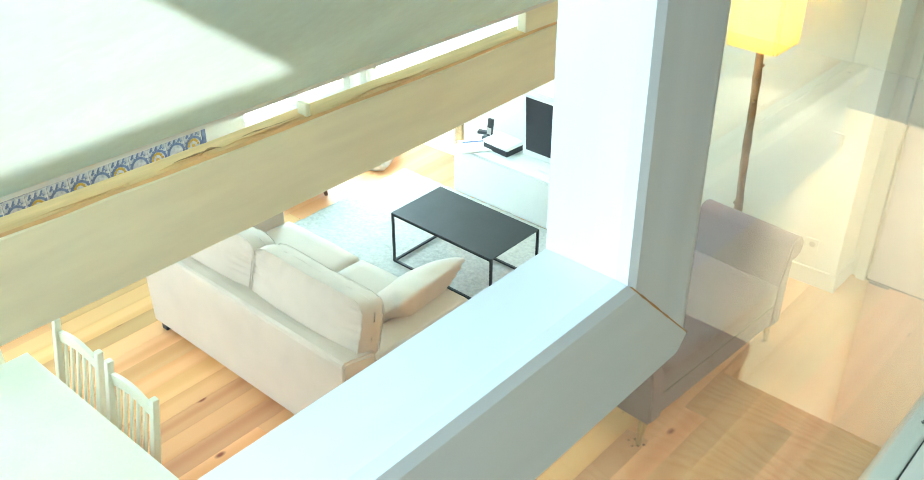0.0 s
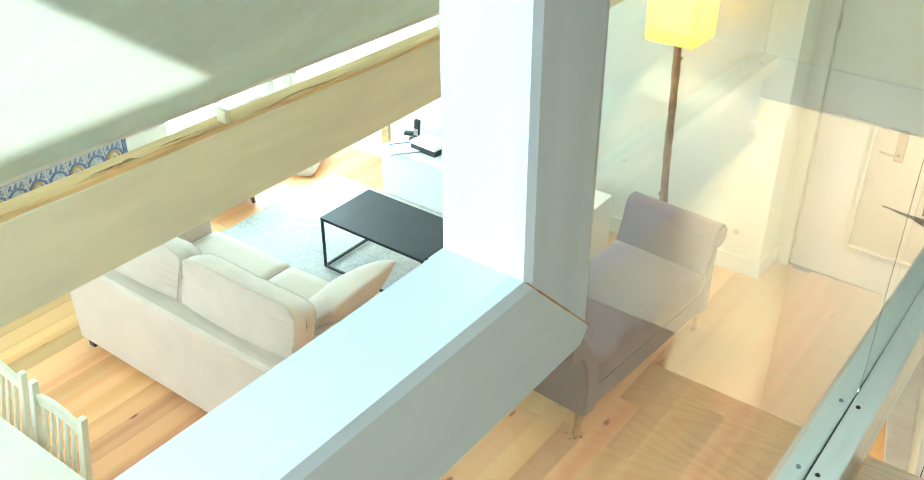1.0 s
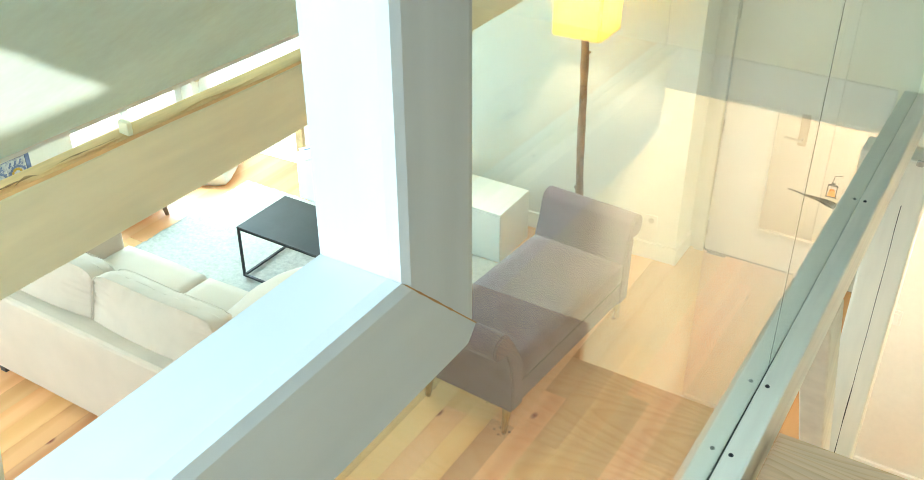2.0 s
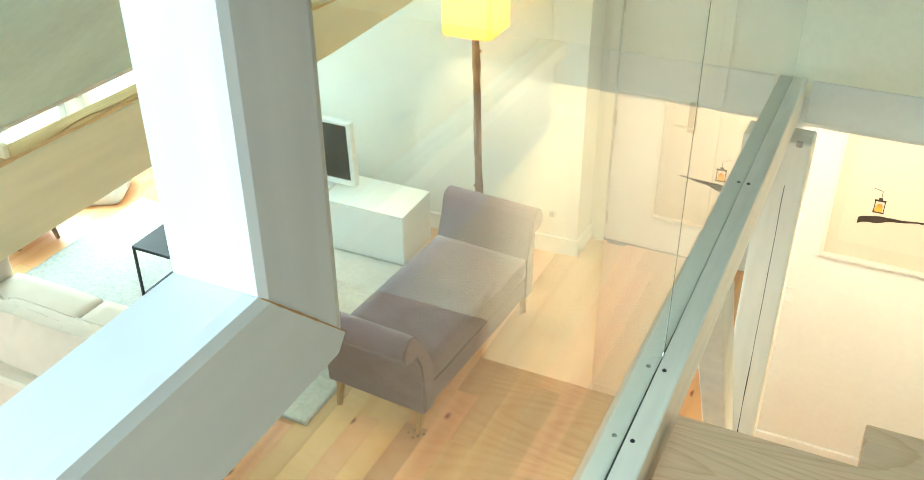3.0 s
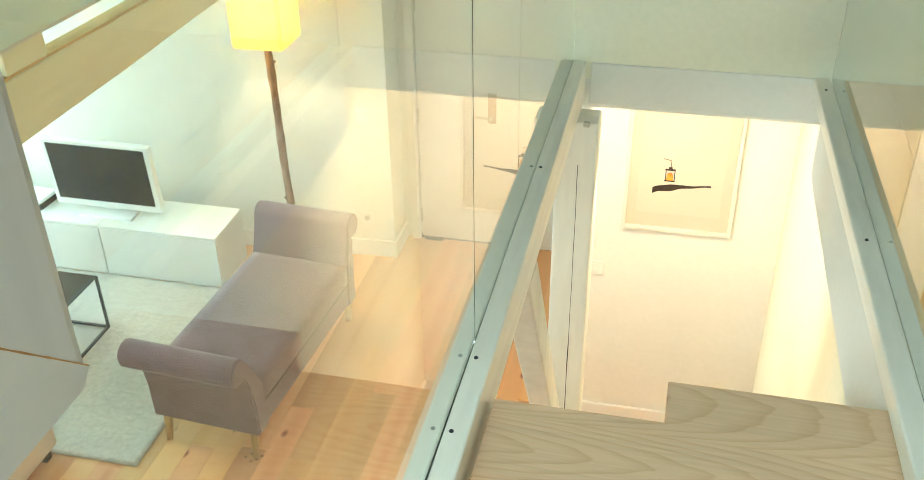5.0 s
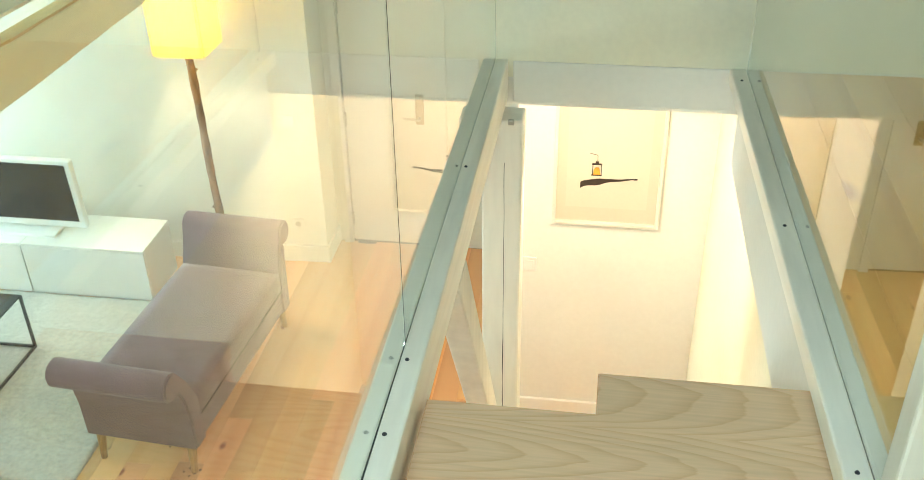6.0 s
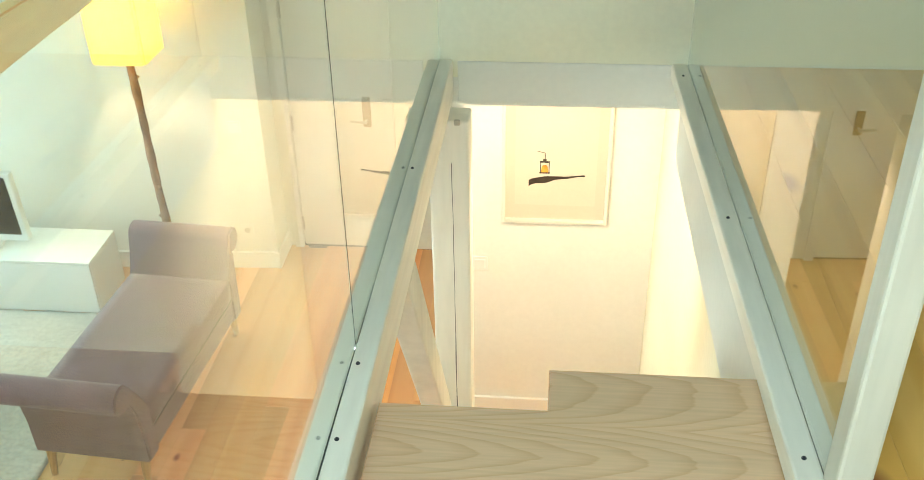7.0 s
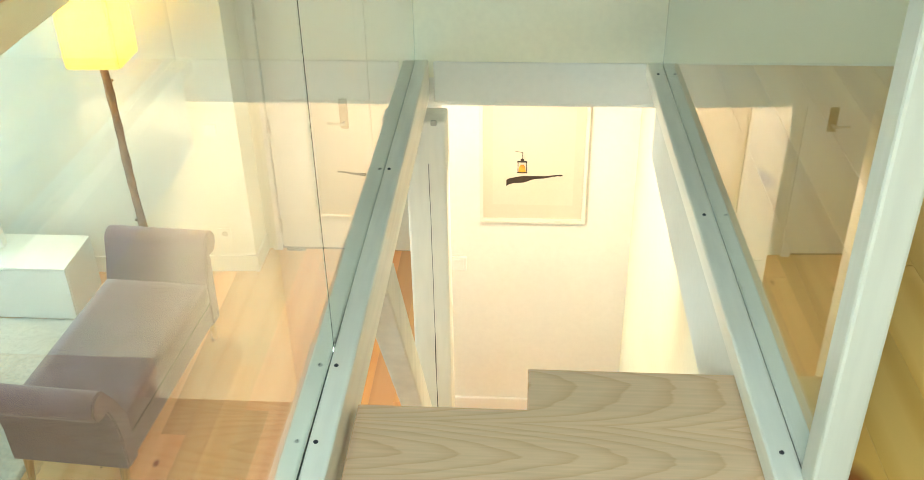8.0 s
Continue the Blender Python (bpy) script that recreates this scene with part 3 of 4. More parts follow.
for k in range(40):
    z = 0.5 + 1.66 * k / 39
    x, hw = 0.975 + 0.004 * noise.noise(Vector((z * 5, 0, 0))), 0.0022 * (0.35 + abs(noise.noise(Vector((z * 4, 3, 0)))))
    cur = [bm.verts.new(p) for p in ((x - hw, 3.4595, z), (x + hw, 3.4595, z), (x, 3.4615, z))]
    if prev:
        for q in range(3):
            bm.faces.new((prev[q], prev[(q + 1) % 3], cur[(q + 1) % 3], cur[q]))
    prev = cur
part("crack", bm, GROOVE, tpost, "long dark drying crack")
bm = bmesh.new()
box(bm, 0.985, 1.005, 3.448, 3.462, 2.298, 2.316, bevel=0.004)
part("bracket", bm, STEEL, tpost, "small metal fixing bracket")
brace = thing("timber_brace", "slanting limed timber brace under the kerb rail", "brace")
bm = bmesh.new()
sweep(bm, [(0.905, 2.50, 2.33), (0.905, 2.62, 2.33), (0.905, 3.46, 1.02), (0.905, 3.46, 0.84)], (0, 0, 0), (0.07, 0, 0))
bmesh.ops.bevel(bm, geom=bm.edges[:], offset=0.004, segments=1, affect="EDGES")
part("strut", bm, LIMED, brace)

stair = thing("stair", "steep stair with pale ash treads cut alternately", "stair")
for i in range(10):
    z, yb = 2.400 - i * 0.235, 2.030 + i * 0.13
    lead = 0.117 if i % 2 == 0 else 0.0
    lo = yb if i % 2 == 0 else yb + 0.117
    back = 0.6 if i == 0 else yb - 0.16
    bm = bmesh.new()
    sweep(bm, [(0.987, back, z), (1.698, back, z), (1.698, yb + lead, z), (1.300, yb + lead, z), (1.299, lo, z), (0.987, lo, z)], (0, 0, -0.04), (0, 0, 0))
    bmesh.ops.bevel(bm, geom=[e for e in bm.edges if all(v.co.z > z - 0.01 for v in e.verts)], offset=0.003, segments=2, affect="EDGES")
    part("tread", bm, ASH, stair)
    xs = (1.304, 1.682) if i % 2 == 0 else (0.987, 1.294)
    block("riser", stair, ASH, (xs[0], xs[1], yb + 0.095, yb + 0.113, z - 0.19, z - 0.041), 0.002)


# ---- pictures, door, switches ----
def picture(name, label, m, w, h, motif):
    f = thing(name, label, "picture")
    t, d = 0.016, 0.03
    for nm, dims in (("frame_bar", (0, t, -d, 0, 0, h)), ("frame_bar", (w - t, w, -d, 0, 0, h)), ("frame_bar", (t, w - t, -d, 0, 0, t)), ("frame_bar", (t, w - t, -d, 0, h - t, h))):
        block(nm, f, FRAME_CREAM, dims, 0.002)
    block("mount", f, PRINT_PAPER, (t, w - t, -0.012, -0.004, t, h - t))
    block("sheet", f, PRINT_SHEET, (t + 0.045, w - t - 0.045, -0.0135, -0.0125, t + 0.075, h - t - 0.07))
    if motif:
        y = -0.015
        n = 24
        top, bot = [], []
        for i in range(n + 1):
            s = i / n
            x = 0.125 + 0.262 * s
            mid = 0.206 + 0.046 * s ** 0.6 + 0.0015 * math.sin(s * 16)
            th = 0.015 * (1 - s) ** 1.3 + 0.0028 + 0.007 * math.exp(-((s - 0.3) / 0.12) ** 2) + 0.002 * math.exp(-((s - 0.97) / 0.03) ** 2)
            top.append((x, y, mid + th)), bot.append((x, y, mid - th * 0.8))
        bm = bmesh.new()
        sweep(bm, top + bot[::-1], (0, -0.001, 0), (0, 0.001, 0))
        part("branch_print", bm, PRINT_DARK, f, "dark brown branch printed on the sheet")
        bm = bmesh.new()
        cx = 0.198
        for z0, z1, hw in ((0.262, 0.268, 0.024), (0.318, 0.326, 0.023), (0.327, 0.336, 0.008)):
            box(bm, cx - hw, cx + hw, y - 0.003, y - 0.001, z0, z1)
        for dx in (-0.021, 0.019):
            box(bm, cx + dx, cx + dx + 0.0035, y - 0.003, y - 0.001, 0.266, 0.322)
        rod(bm, (cx + 0.002, y - 0.001, 0.336), (cx + 0.001, y - 0.001, 0.368), 0.0012, n=6)
        rod(bm, (cx + 0.001, y - 0.001, 0.368), (cx - 0.035, y - 0.001, 0.376), 0.0012, n=6)
        part("lantern_cage_print", bm, PRINT_DARK, f, "thin black lantern outline")
        bm = bmesh.new()
        sweep(bm, [(cx - 0.017, y, 0.268), (cx + 0.017, y, 0.268), (cx + 0.013, y, 0.297), (cx + 0.006, y, 0.306), (cx - 0.008, y, 0.304), (cx - 0.014, y, 0.292)], (0, -0.003, 0), (0, -0.001, 0))
        bmesh.ops.translate(bm, vec=(0, 0.0005, 0), verts=bm.verts[:])
        part("flame_print", bm, PRINT_ORANGE, f, "orange glow inside the lantern")
    f.matrix_world = m
    return f


picture("framed_picture", "white framed print of a small lantern on a branch", pose(1.072, 4.735, 1.207), 0.50, 0.70, True)

door = tagged(new("door_1"), "flat white painted interior door, closed", "door", kind="structure")
block("leaf", door, DOOR_WHITE, (-0.385, 0.225, 6.335, 6.375, 0.008, 2.04), 0.003)
for z in (0.18, 0.93, 1.69):
    bm = bmesh.new()
    rod(bm, (-0.385, 6.328, z - 0.05), (-0.385, 6.328, z + 0.05), 0.009, n=12)
    part("hinge", bm, STEEL, door, "small steel hinge")
handle = block("handle", door, BRASS, (0.085, 0.14, 6.322, 6.335, 0.92, 1.13), 0.006, "grey metal handle plate with a lever")
bm = bmesh.new()
rod(bm, (0.112, 6.335, 0.97), (0.112, 6.28, 0.97), 0.009)
rod(bm, (0.118, 6.285, 0.97), (0.01, 6.285, 0.975), 0.009, 0.008)
part("lever", bm, STEEL, handle)
solid("trim_door", SKIRT, [(-0.45, -0.39, 6.30, 6.33, 0, 2.11), (0.23, 0.29, 6.30, 6.33, 0, 2.11), (-0.39, 0.23, 6.30, 6.33, 2.05, 2.11)], "white painted door casing", "trim", 0.003)


def plate(name, label, m, w=0.08, h=0.08, socket=False):
    p = thing(name, label, name.replace("_", " "))
    block("cover", p, SKIRT, (-w / 2, w / 2, -0.009, 0, -h / 2, h / 2), 0.003)
    if socket:
        bm = bmesh.new()
        rod(bm, (0, -0.0095, 0), (0, -0.002, 0), 0.02, n=20)
        part("socket_well", bm, STEEL, p)
    else:
        block("rocker", p, SKIRT, (-w * 0.32, w * 0.32, -0.013, -0.009, -h * 0.32, h * 0.32), 0.002)
    p.matrix_world = m


plate("light_switch", "white plastic light switch on the wall", pose(0.965, 4.735, 0.95))
plate("light_switch", "white plastic light switch on the wall", pose(-0.67, 6.04, 1.035, 0, 0, 3.2))
plate("wall_socket", "white plastic wall socket above the skirting", pose(-0.68, 6.038, 0.29, 0, 0, 3.2), socket=True)

# ---- beam ----
beam = thing("ceiling_beam", "long cream painted roof beam with a rough waney top edge", "beam")
bm = bmesh.new()
NB = 60
ys = [-2.4 + i * 8.4 / NB for i in range(NB + 1)]
rings = []
for y in ys:
    w = 0.012 * noise.noise(Vector((0, y * 0.9, 1))) + 0.004 * noise.noise(Vector((3, y * 6, 1)))
    v = 0.010 * noise.noise(Vector((5, y * 0.7, 2)))
    t = 0.02 * noise.noise(Vector((9, y * 1.3, 2)))
    top = 2.367 - 0.026 * (y - 1.5) + t * 0.35
    rings.append([bm.verts.new(p) for p in ((-1.0 + w, y, 2.085 + v), (-1.0 + w, y, top - 0.008), (-1.012 + w, y, top + 0.004), (-1.078, y, top + 0.006), (-1.09, y, top - 0.01), (-1.09, y, 2.09))])
for a, b in zip(rings, rings[1:]):
    for i in range(6):
        bm.faces.new((a[i], a[(i + 1) % 6], b[(i + 1) % 6], b[i]))
bm.faces.new(rings[0][::-1]), bm.faces.new(rings[-1])
part("timber", bm, BEAM, beam)
bm = bmesh.new()
prev = None
for y in ys:
    t = 0.02 * noise.noise(Vector((9, y * 1.3, 2)))
    w = 0.012 * noise.noise(Vector((0, y * 0.9, 1))) + 0.004 * noise.noise(Vector((3, y * 6, 1)))
    top = 2.367 - 0.026 * (y - 1.5) + t * 0.35
    nick = 0.004 * noise.noise(Vector((y * 11, 4, 4)))
    cur = [bm.verts.new(p) for p in ((-1.004 + w + nick, y, top + 0.0075), (-1.040, y, top + 0.010), (-1.078, y, top + 0.010), (-1.078, y, top + 0.0065), (-1.004 + w + nick, y, top - 0.006))]
    if prev:
        for q in range(5):
            bm.faces.new((prev[q], prev[(q + 1) % 5], cur[(q + 1) % 5], cur[q]))
    prev = cur
part("sawn_top", bm, RAW_PINE, beam, "bare honey-coloured sawn top face")


def flake(y0, y1, r, x, lift, mat, seed):
    """A torn sliver of wood lying along the top edge."""
    bm = bmesh.new()
    n, prev = 22, None
    for i in range(n + 1):
        s = i / n
        y = y0 + (y1 - y0) * s
        k = r * max(0.06, math.sin(math.pi * s)) * (0.75 + 0.7 * noise.noise(Vector((y * 26, seed, 4))))
        cx = x + 0.012 * noise.noise(Vector((y * 7, seed, 1)))
        cz = 2.376 - 0.026 * (y - 1.5) + lift * math.sin(math.pi * s) + 0.003 * noise.noise(Vector((y * 18, seed, 9)))
        ring = [bm.verts.new((cx + 2.2 * k * math.cos(a), y, cz + k * math.sin(a))) for a in [j * math.pi / 3 for j in range(6)]]
        if prev:
            for j in range(6):
                bm.faces.new((prev[j], prev[(j + 1) % 6], ring[(j + 1) % 6], ring[j]))
        prev = ring
    part("waney_edge", bm, mat, beam, "torn brown bark along the top edge", True)


flake(1.80, 2.00, 0.003, -1.022, 0.002, RAW_PINE, 1)
flake(1.86, 1.99, 0.0026, -1.030, 0.006, BARK, 2)
flake(1.94, 2.02, 0.0026, -1.018, 0.008, BARK, 3)
flake(2.00, 2.36, 0.004, -1.018, 0.003, RAW_PINE, 4)
flake(2.08, 2.30, 0.0022, -1.028, 0.005, BARK, 5)
flake(2.40, 2.95, 0.003, -1.016, 0.002, RAW_PINE, 6)
flake(1.42, 1.74, 0.003, -1.016, 0.001, RAW_PINE, 7)
for y, hw, z0, z1 in ((2.334, 0.009, 2.33, 2.395), (2.62, 0.006, 2.42, 2.45), (3.52, 0.12, 2.29, 2.47)):
    block("rafter_block", beam, BEAM, (-1.05, -1.008, y - hw, y + hw, z0, z1), 0.003, "short cream packing block under the roof")
bm = bmesh.new()
sweep(bm, [(-1.004, -2.4, 2.566), (-1.004, 6.2, 2.3686), (-1.004, 6.2, 2.347), (-1.004, -2.4, 2.545)], (0, 0, 0), (-0.02, 0, 0))
tagged(link("trim_roof_edge", bm, PLASTER), "pale plasterboard edge of the roof lining", "trim", kind="structure")

# ---- living area ----
rug = tagged(new("rug"), "pale grey shaggy rug on the pine floor", "rug")
bm = bmesh.new()
nx, ny = 110, 74
X0, X1, YA, YB = -3.72, -1.24, 3.84, 5.418
grid = [[bm.verts.new((X0 + (X1 - X0) * i / nx, YA + (YB - YA) * j / ny, 0.018 + 0.010 * noise.noise(Vector((i * 0.9, j * 0.9, 0))) + 0.006 * noise.noise(Vector((i * 0.17, j * 0.17, 5))))) for j in range(ny + 1)] for i in range(nx + 1)]
for i in range(nx):
    for j in range(ny):
        bm.faces.new((grid[i][j], grid[i + 1][j], grid[i + 1][j + 1], grid[i][j + 1]))
edge = [e for e in bm.edges if e.is_boundary]
r = bmesh.ops.extrude_edge_only(bm, edges=edge)
for v in r["geom"]:
    if isinstance(v, bmesh.types.BMVert):
        v.co.z = 0.001
part("shag", bm, RUG, rug, smooth=True)

table = thing("coffee_table", "low black steel coffee table with a sheet top and thin frame", "table")
TX0, TX1, TY0, TY1, TZ = -2.826, -1.975, 4.395, 4.868, 0.405
block("tabletop", table, BLACK_METAL, (TX0, TX1, TY0, TY1, TZ - 0.006, TZ), 0.002)
q = 0.015
for x in (TX0, TX1 - q):
    for y in (TY0, TY1 - q):
        block("leg", table, BLACK_METAL, (x, x + q, y, y + q, 0.028, TZ - 0.006), 0.001)
    block("foot_bar", table, BLACK_METAL, (x, x + q, TY0 + q, TY1 - q, 0.028, 0.028 + q), 0.001)
for y in (TY0, TY1 - q):
    block("foot_bar", table, BLACK_METAL, (TX0 + q, TX1 - q, y, y + q, 0.028, 0.028 + q), 0.001)
    block("top_rail", table, BLACK_METAL, (TX0 + q, TX1 - q, y, y + q, TZ - 0.02, TZ - 0.0065), 0.001)

cab = thing("tv_cabinet", "long low white lacquered television cabinet", "cabinet")
CX0, CX1, CY0, CY1, CZ = -3.205, -1.488, 5.424, 5.82, 0.385
XM = -2.31
block("body", cab, WHITE_GLOSS, (CX0, CX1, CY0 + 0.02, CY1, 0.012, CZ - 0.018), 0.002)
for a, b in ((CX0, XM - 0.0015), (XM + 0.0015, CX1)):
    block("top", cab, WHITE_GLOSS, (a, b, CY0, CY1, CZ - 0.016, CZ), 0.002)
    block("drawer_front", cab, WHITE_GLOSS, (a + 0.002, b - 0.002, CY0, CY0 + 0.018, 0.014, CZ - 0.019), 0.002)
block("plinth", cab, GROOVE, (CX0 + 0.02, CX1 - 0.02, CY0 + 0.03, CY1 - 0.02, 0.0, 0.012))

tv = thing("television", "flat white framed television with a dark screen", "television")
bm = bmesh.new()
box(bm, -0.38, 0.38, -0.02, 0.03, 0.045, 0.53, bevel=0.008)
part("case", bm, WHITE_GLOSS, tv)
block("screen", tv, SCREEN, (-0.345, 0.345, -0.0225, -0.0205, 0.095, 0.505), 0.0, "dark glossy screen")
block("stand", tv, WHITE_GLOSS, (-0.19, 0.19, -0.09, 0.10, 0.0, 0.022), 0.005)
block("neck", tv, WHITE_GLOSS, (-0.05, 0.05, 0.0, 0.02, 0.02, 0.06), 0.002)
tv.matrix_world = pose(-2.305, 5.605, CZ, 3, 0, 0)

box1 = thing("media_box", "white topped set top box with a dark base", "electronics")
block("base", box1, DARK, (-0.12, 0.12, -0.09, 0.09, 0, 0.045), 0.008)
block("lid", box1, WHITE_GLOSS, (-0.125, 0.125, -0.095, 0.095, 0.045, 0.075), 0.012)
box1.matrix_world = pose(-2.89, 5.62, CZ, 0, 0, -4)
phone = thing("cordless_phone", "black and silver cordless phone standing in its cradle", "phone")
block("cradle", phone, DARK, (-0.045, 0.045, -0.04, 0.04, 0, 0.035), 0.01)
bm = bmesh.new()
box(bm, -0.024, 0.024, -0.013, 0.013, 0.02, 0.17, bevel=0.009)
part("handset", bm, DARK, phone)
block("keypad", phone, STEEL, (-0.018, 0.018, -0.0145, -0.0132, 0.05, 0.10), 0.0)
phone.matrix_world = pose(-3.06, 5.66, CZ, -8, 0, 6)
mag = thing("magazine", "thin white magazine lying on the cabinet", "magazine")
block("booklet", mag, PAPER, (-0.1, 0.1, -0.13, 0.13, 0, 0.012), 0.002)
block("cover_bar", mag, TILE_BLUE, (-0.07, -0.05, -0.1, 0.06, 0.012, 0.0128), 0.0)
mag.matrix_world = pose(-3.06, 5.52, CZ, 0, 0, -38)
cable = thing("cable_box", "small black plug box beside the phone", "electronics")
block("case", cable, DARK, (-0.05, 0.05, -0.02, 0.02, 0, 0.025), 0.006)
cable.matrix_world = pose(-3.16, 5.72, CZ, 0, 0, 20)
rad = thing("wooden_panel", "narrow brown wooden panel leaning by the wall", "panel")
block("board", rad, LEATHER, (-3.53, -3.46, 5.80, 5.83, 0.0, 0.62), 0.004)

# floor lamp
lampo = thing("floor_lamp", "floor lamp with a rough branch pole and lit square fabric shade", "lamp")
bm = bmesh.new()
pts = []
for i in range(25):
    s = i / 24
    pts.append(Vector((-1.0 - 0.068 * s + 0.004 * math.sin(s * 9), 5.6 + 0.03 * s, 0.02 + 1.62 * s)))
prev = None
for i, p in enumerate(pts):
    rr = 0.023 + 0.005 * noise.noise(Vector((i * 0.9, 0, 0))) + (0.004 if i % 6 == 3 else 0)
    ring = [bm.verts.new(p + Vector((rr * math.cos(a), rr * math.sin(a), 0)) * (1 + 0.15 * noise.noise(Vector((i, a, 7))))) for a in [j * math.pi / 5 for j in range(10)]]
    if prev:
        for j in range(10):
            bm.faces.new((prev[j], prev[(j + 1) % 10], ring[(j + 1) % 10], ring[j]))
    prev = ring
bm.faces.new(prev)
for i, a in ((5, 0.4), (9, 3.6), (12, 5.6), (16, 2.4), (19, 5.2), (22, 0.9)):  # cut side shoots
    d = Vector((math.cos(a), math.sin(a), 0.5))
    rod(bm, pts[i] + d * 0.012, pts[i] + d * 0.034, 0.013, 0.008, 8)
part("pole", bm, TWIG, lampo, "rough bark-covered branch", True)
bm = bmesh.new()
rod(bm, (-1.0, 5.6, 0), (-1.0, 5.6, 0.025), 0.13, n=28)
part("base", bm, BLACK_METAL, lampo)
bm = bmesh.new()
SX, SY = -1.06, 5.63
lo, hi = 0.152, 0.152
z0, z1 = 1.65, 2.04
ring0 = [bm.verts.new((SX + a * lo, SY + b * lo, z0)) for a, b in ((-1, -1), (1, -1), (1, 1), (-1, 1))]
ring1 = [bm.verts.new((SX + a * hi, SY + b * hi, z1)) for a, b in ((-1, -1), (1, -1), (1, 1), (-1, 1))]
for i in range(4):
    bm.faces.new((ring0[i], ring0[(i + 1) % 4], ring1[(i + 1) % 4], ring1[i]))
bmesh.ops.bevel(bm, geom=[e for e in bm.edges if abs(e.verts[0].co.z - e.verts[1].co.z) > 0.2], offset=0.015, segments=3, affect="EDGES")
bmesh.ops.solidify(bm, geom=bm.faces[:], thickness=0.002)
part("shade", bm, SHADE, lampo, "glowing cream fabric shade")
bm = bmesh.new()
bmesh.ops.create_uvsphere(bm, u_segments=16, v_segments=10, radius=0.035, matrix=Matrix.Translation((SX, SY, 1.78)))
part("bulb", bm, BULB, lampo, "lit bulb", True)

# chaise with rolled arms
ch = thing("chaise_bench", "grey-brown upholstered bench with two rolled arms and oak legs", "bench")
HX0, HX1, HL = -0.30, 0.305, 1.40
block("seat_base", ch, GREY_FABRIC, (HX0 + 0.005, HX1 - 0.005, 0.10, HL - 0.10, 0.17, 0.33), 0.02, seg=3)
puff("seat_cushion", ch, GREY_FABRIC, (HX0, HX1, 0.12, HL - 0.10, 0.32, 0.455), 0.05, wrinkle=0.002)
for x in (HX0 + 0.002, HX1 - 0.002):
    bm = bmesh.new()
    rod(bm, (x, 0.135, 0.322), (x, HL - 0.115, 0.322), 0.0045, n=8)
    part("piping", bm, DARK, ch, "dark welt under the seat cushion")


def rolled_arm(sign, yb, yt):
    """Outline in the y-z plane: a panel that curves outwards into a scroll."""
    r, cz = 0.072, 0.655
    out = [(yt + sign * r * math.cos(a), cz + r * math.sin(a)) for a in [radians(-115 + 270 * i / 22) for i in range(23)]]
    outer = [(yb + sign * 0.012, 0.17), (yb + sign * 0.016, 0.36), (yb + sign * 0.004 + (yt - yb) * 0.3, 0.50), (yb + (yt - yb) * 0.62, 0.575)]
    inner = [(yb - sign * 0.05 + (yt - yb) * 0.25, 0.58), (yb - sign * 0.085, 0.45), (yb - sign * 0.09, 0.17)]
    bm = bmesh.new()
    sweep(bm, [(HX0 - 0.006, y, z) for y, z in outer + out + inner], (0, 0, 0), (HX1 - HX0 + 0.012, 0, 0))
    bmesh.ops.bevel(bm, geom=[e for e in bm.edges if abs(e.verts[0].co.x - e.verts[1].co.x) < 1e-4], offset=0.01, segments=2, affect="EDGES")
    ob = part("rolled_arm", bm, GREY_FABRIC, ch, smooth=True)
    ob.modifiers.new("edge", "EDGE_SPLIT").split_angle = radians(40)


rolled_arm(-1, 0.07, -0.045)
rolled_arm(1, HL - 0.08, HL - 0.025)
for x in (HX0 + 0.05, HX1 - 0.05):
    for y, d in ((0.10, -0.03), (HL - 0.10, 0.03)):
        bm = bmesh.new()
        rod(bm, (x, y + d, 0.0), (x, y, 0.18), 0.016, 0.026, 14)
        part("leg", bm, OAK_LEG, ch, "tapered oak leg", True)
ch.matrix_world = pose(-0.925, 3.985, 0, 0, 0, -4)

# sofa
sofa = thing("sofa", "two-seat beige fabric sofa with loose cushions and dark feet", "sofa")
FX0, FX1, FY0, FY1 = -3.42, -1.67, 2.93, 3.85
bm = bmesh.new()
sweep(bm, [(FX0, y, z) for y, z in ((2.945, 0.07), (2.944, 0.10), (2.932, 0.600), (2.934, 0.622), (2.941, 0.636), (2.955, 0.645), (3.00, 0.640), (3.10, 0.612), (3.15, 0.596), (3.15, 0.07))], (0, 0, 0), (FX1 - FX0, 0, 0))
bmesh.ops.bevel(bm, geom=[e for e in bm.edges if abs(e.verts[0].co.x - e.verts[1].co.x) < 0.01], offset=0.012, segments=3, affect="EDGES")
part("back_frame", bm, BEIGE_FABRIC, sofa)
block("seat_base", sofa, BEIGE_FABRIC, (FX0 + 0.02, FX1 - 0.02, FY0 + 0.19, FY1 - 0.02, 0.07, 0.27), 0.02, seg=3)
for a, b in ((FX0, FX0 + 0.20), (FX1 - 0.20, FX1)):
    block("arm", sofa, BEIGE_FABRIC, (a, b, FY0 + 0.215, FY1, 0.07, 0.56), 0.025, seg=3)
XMID = (FX0 + FX1) / 2


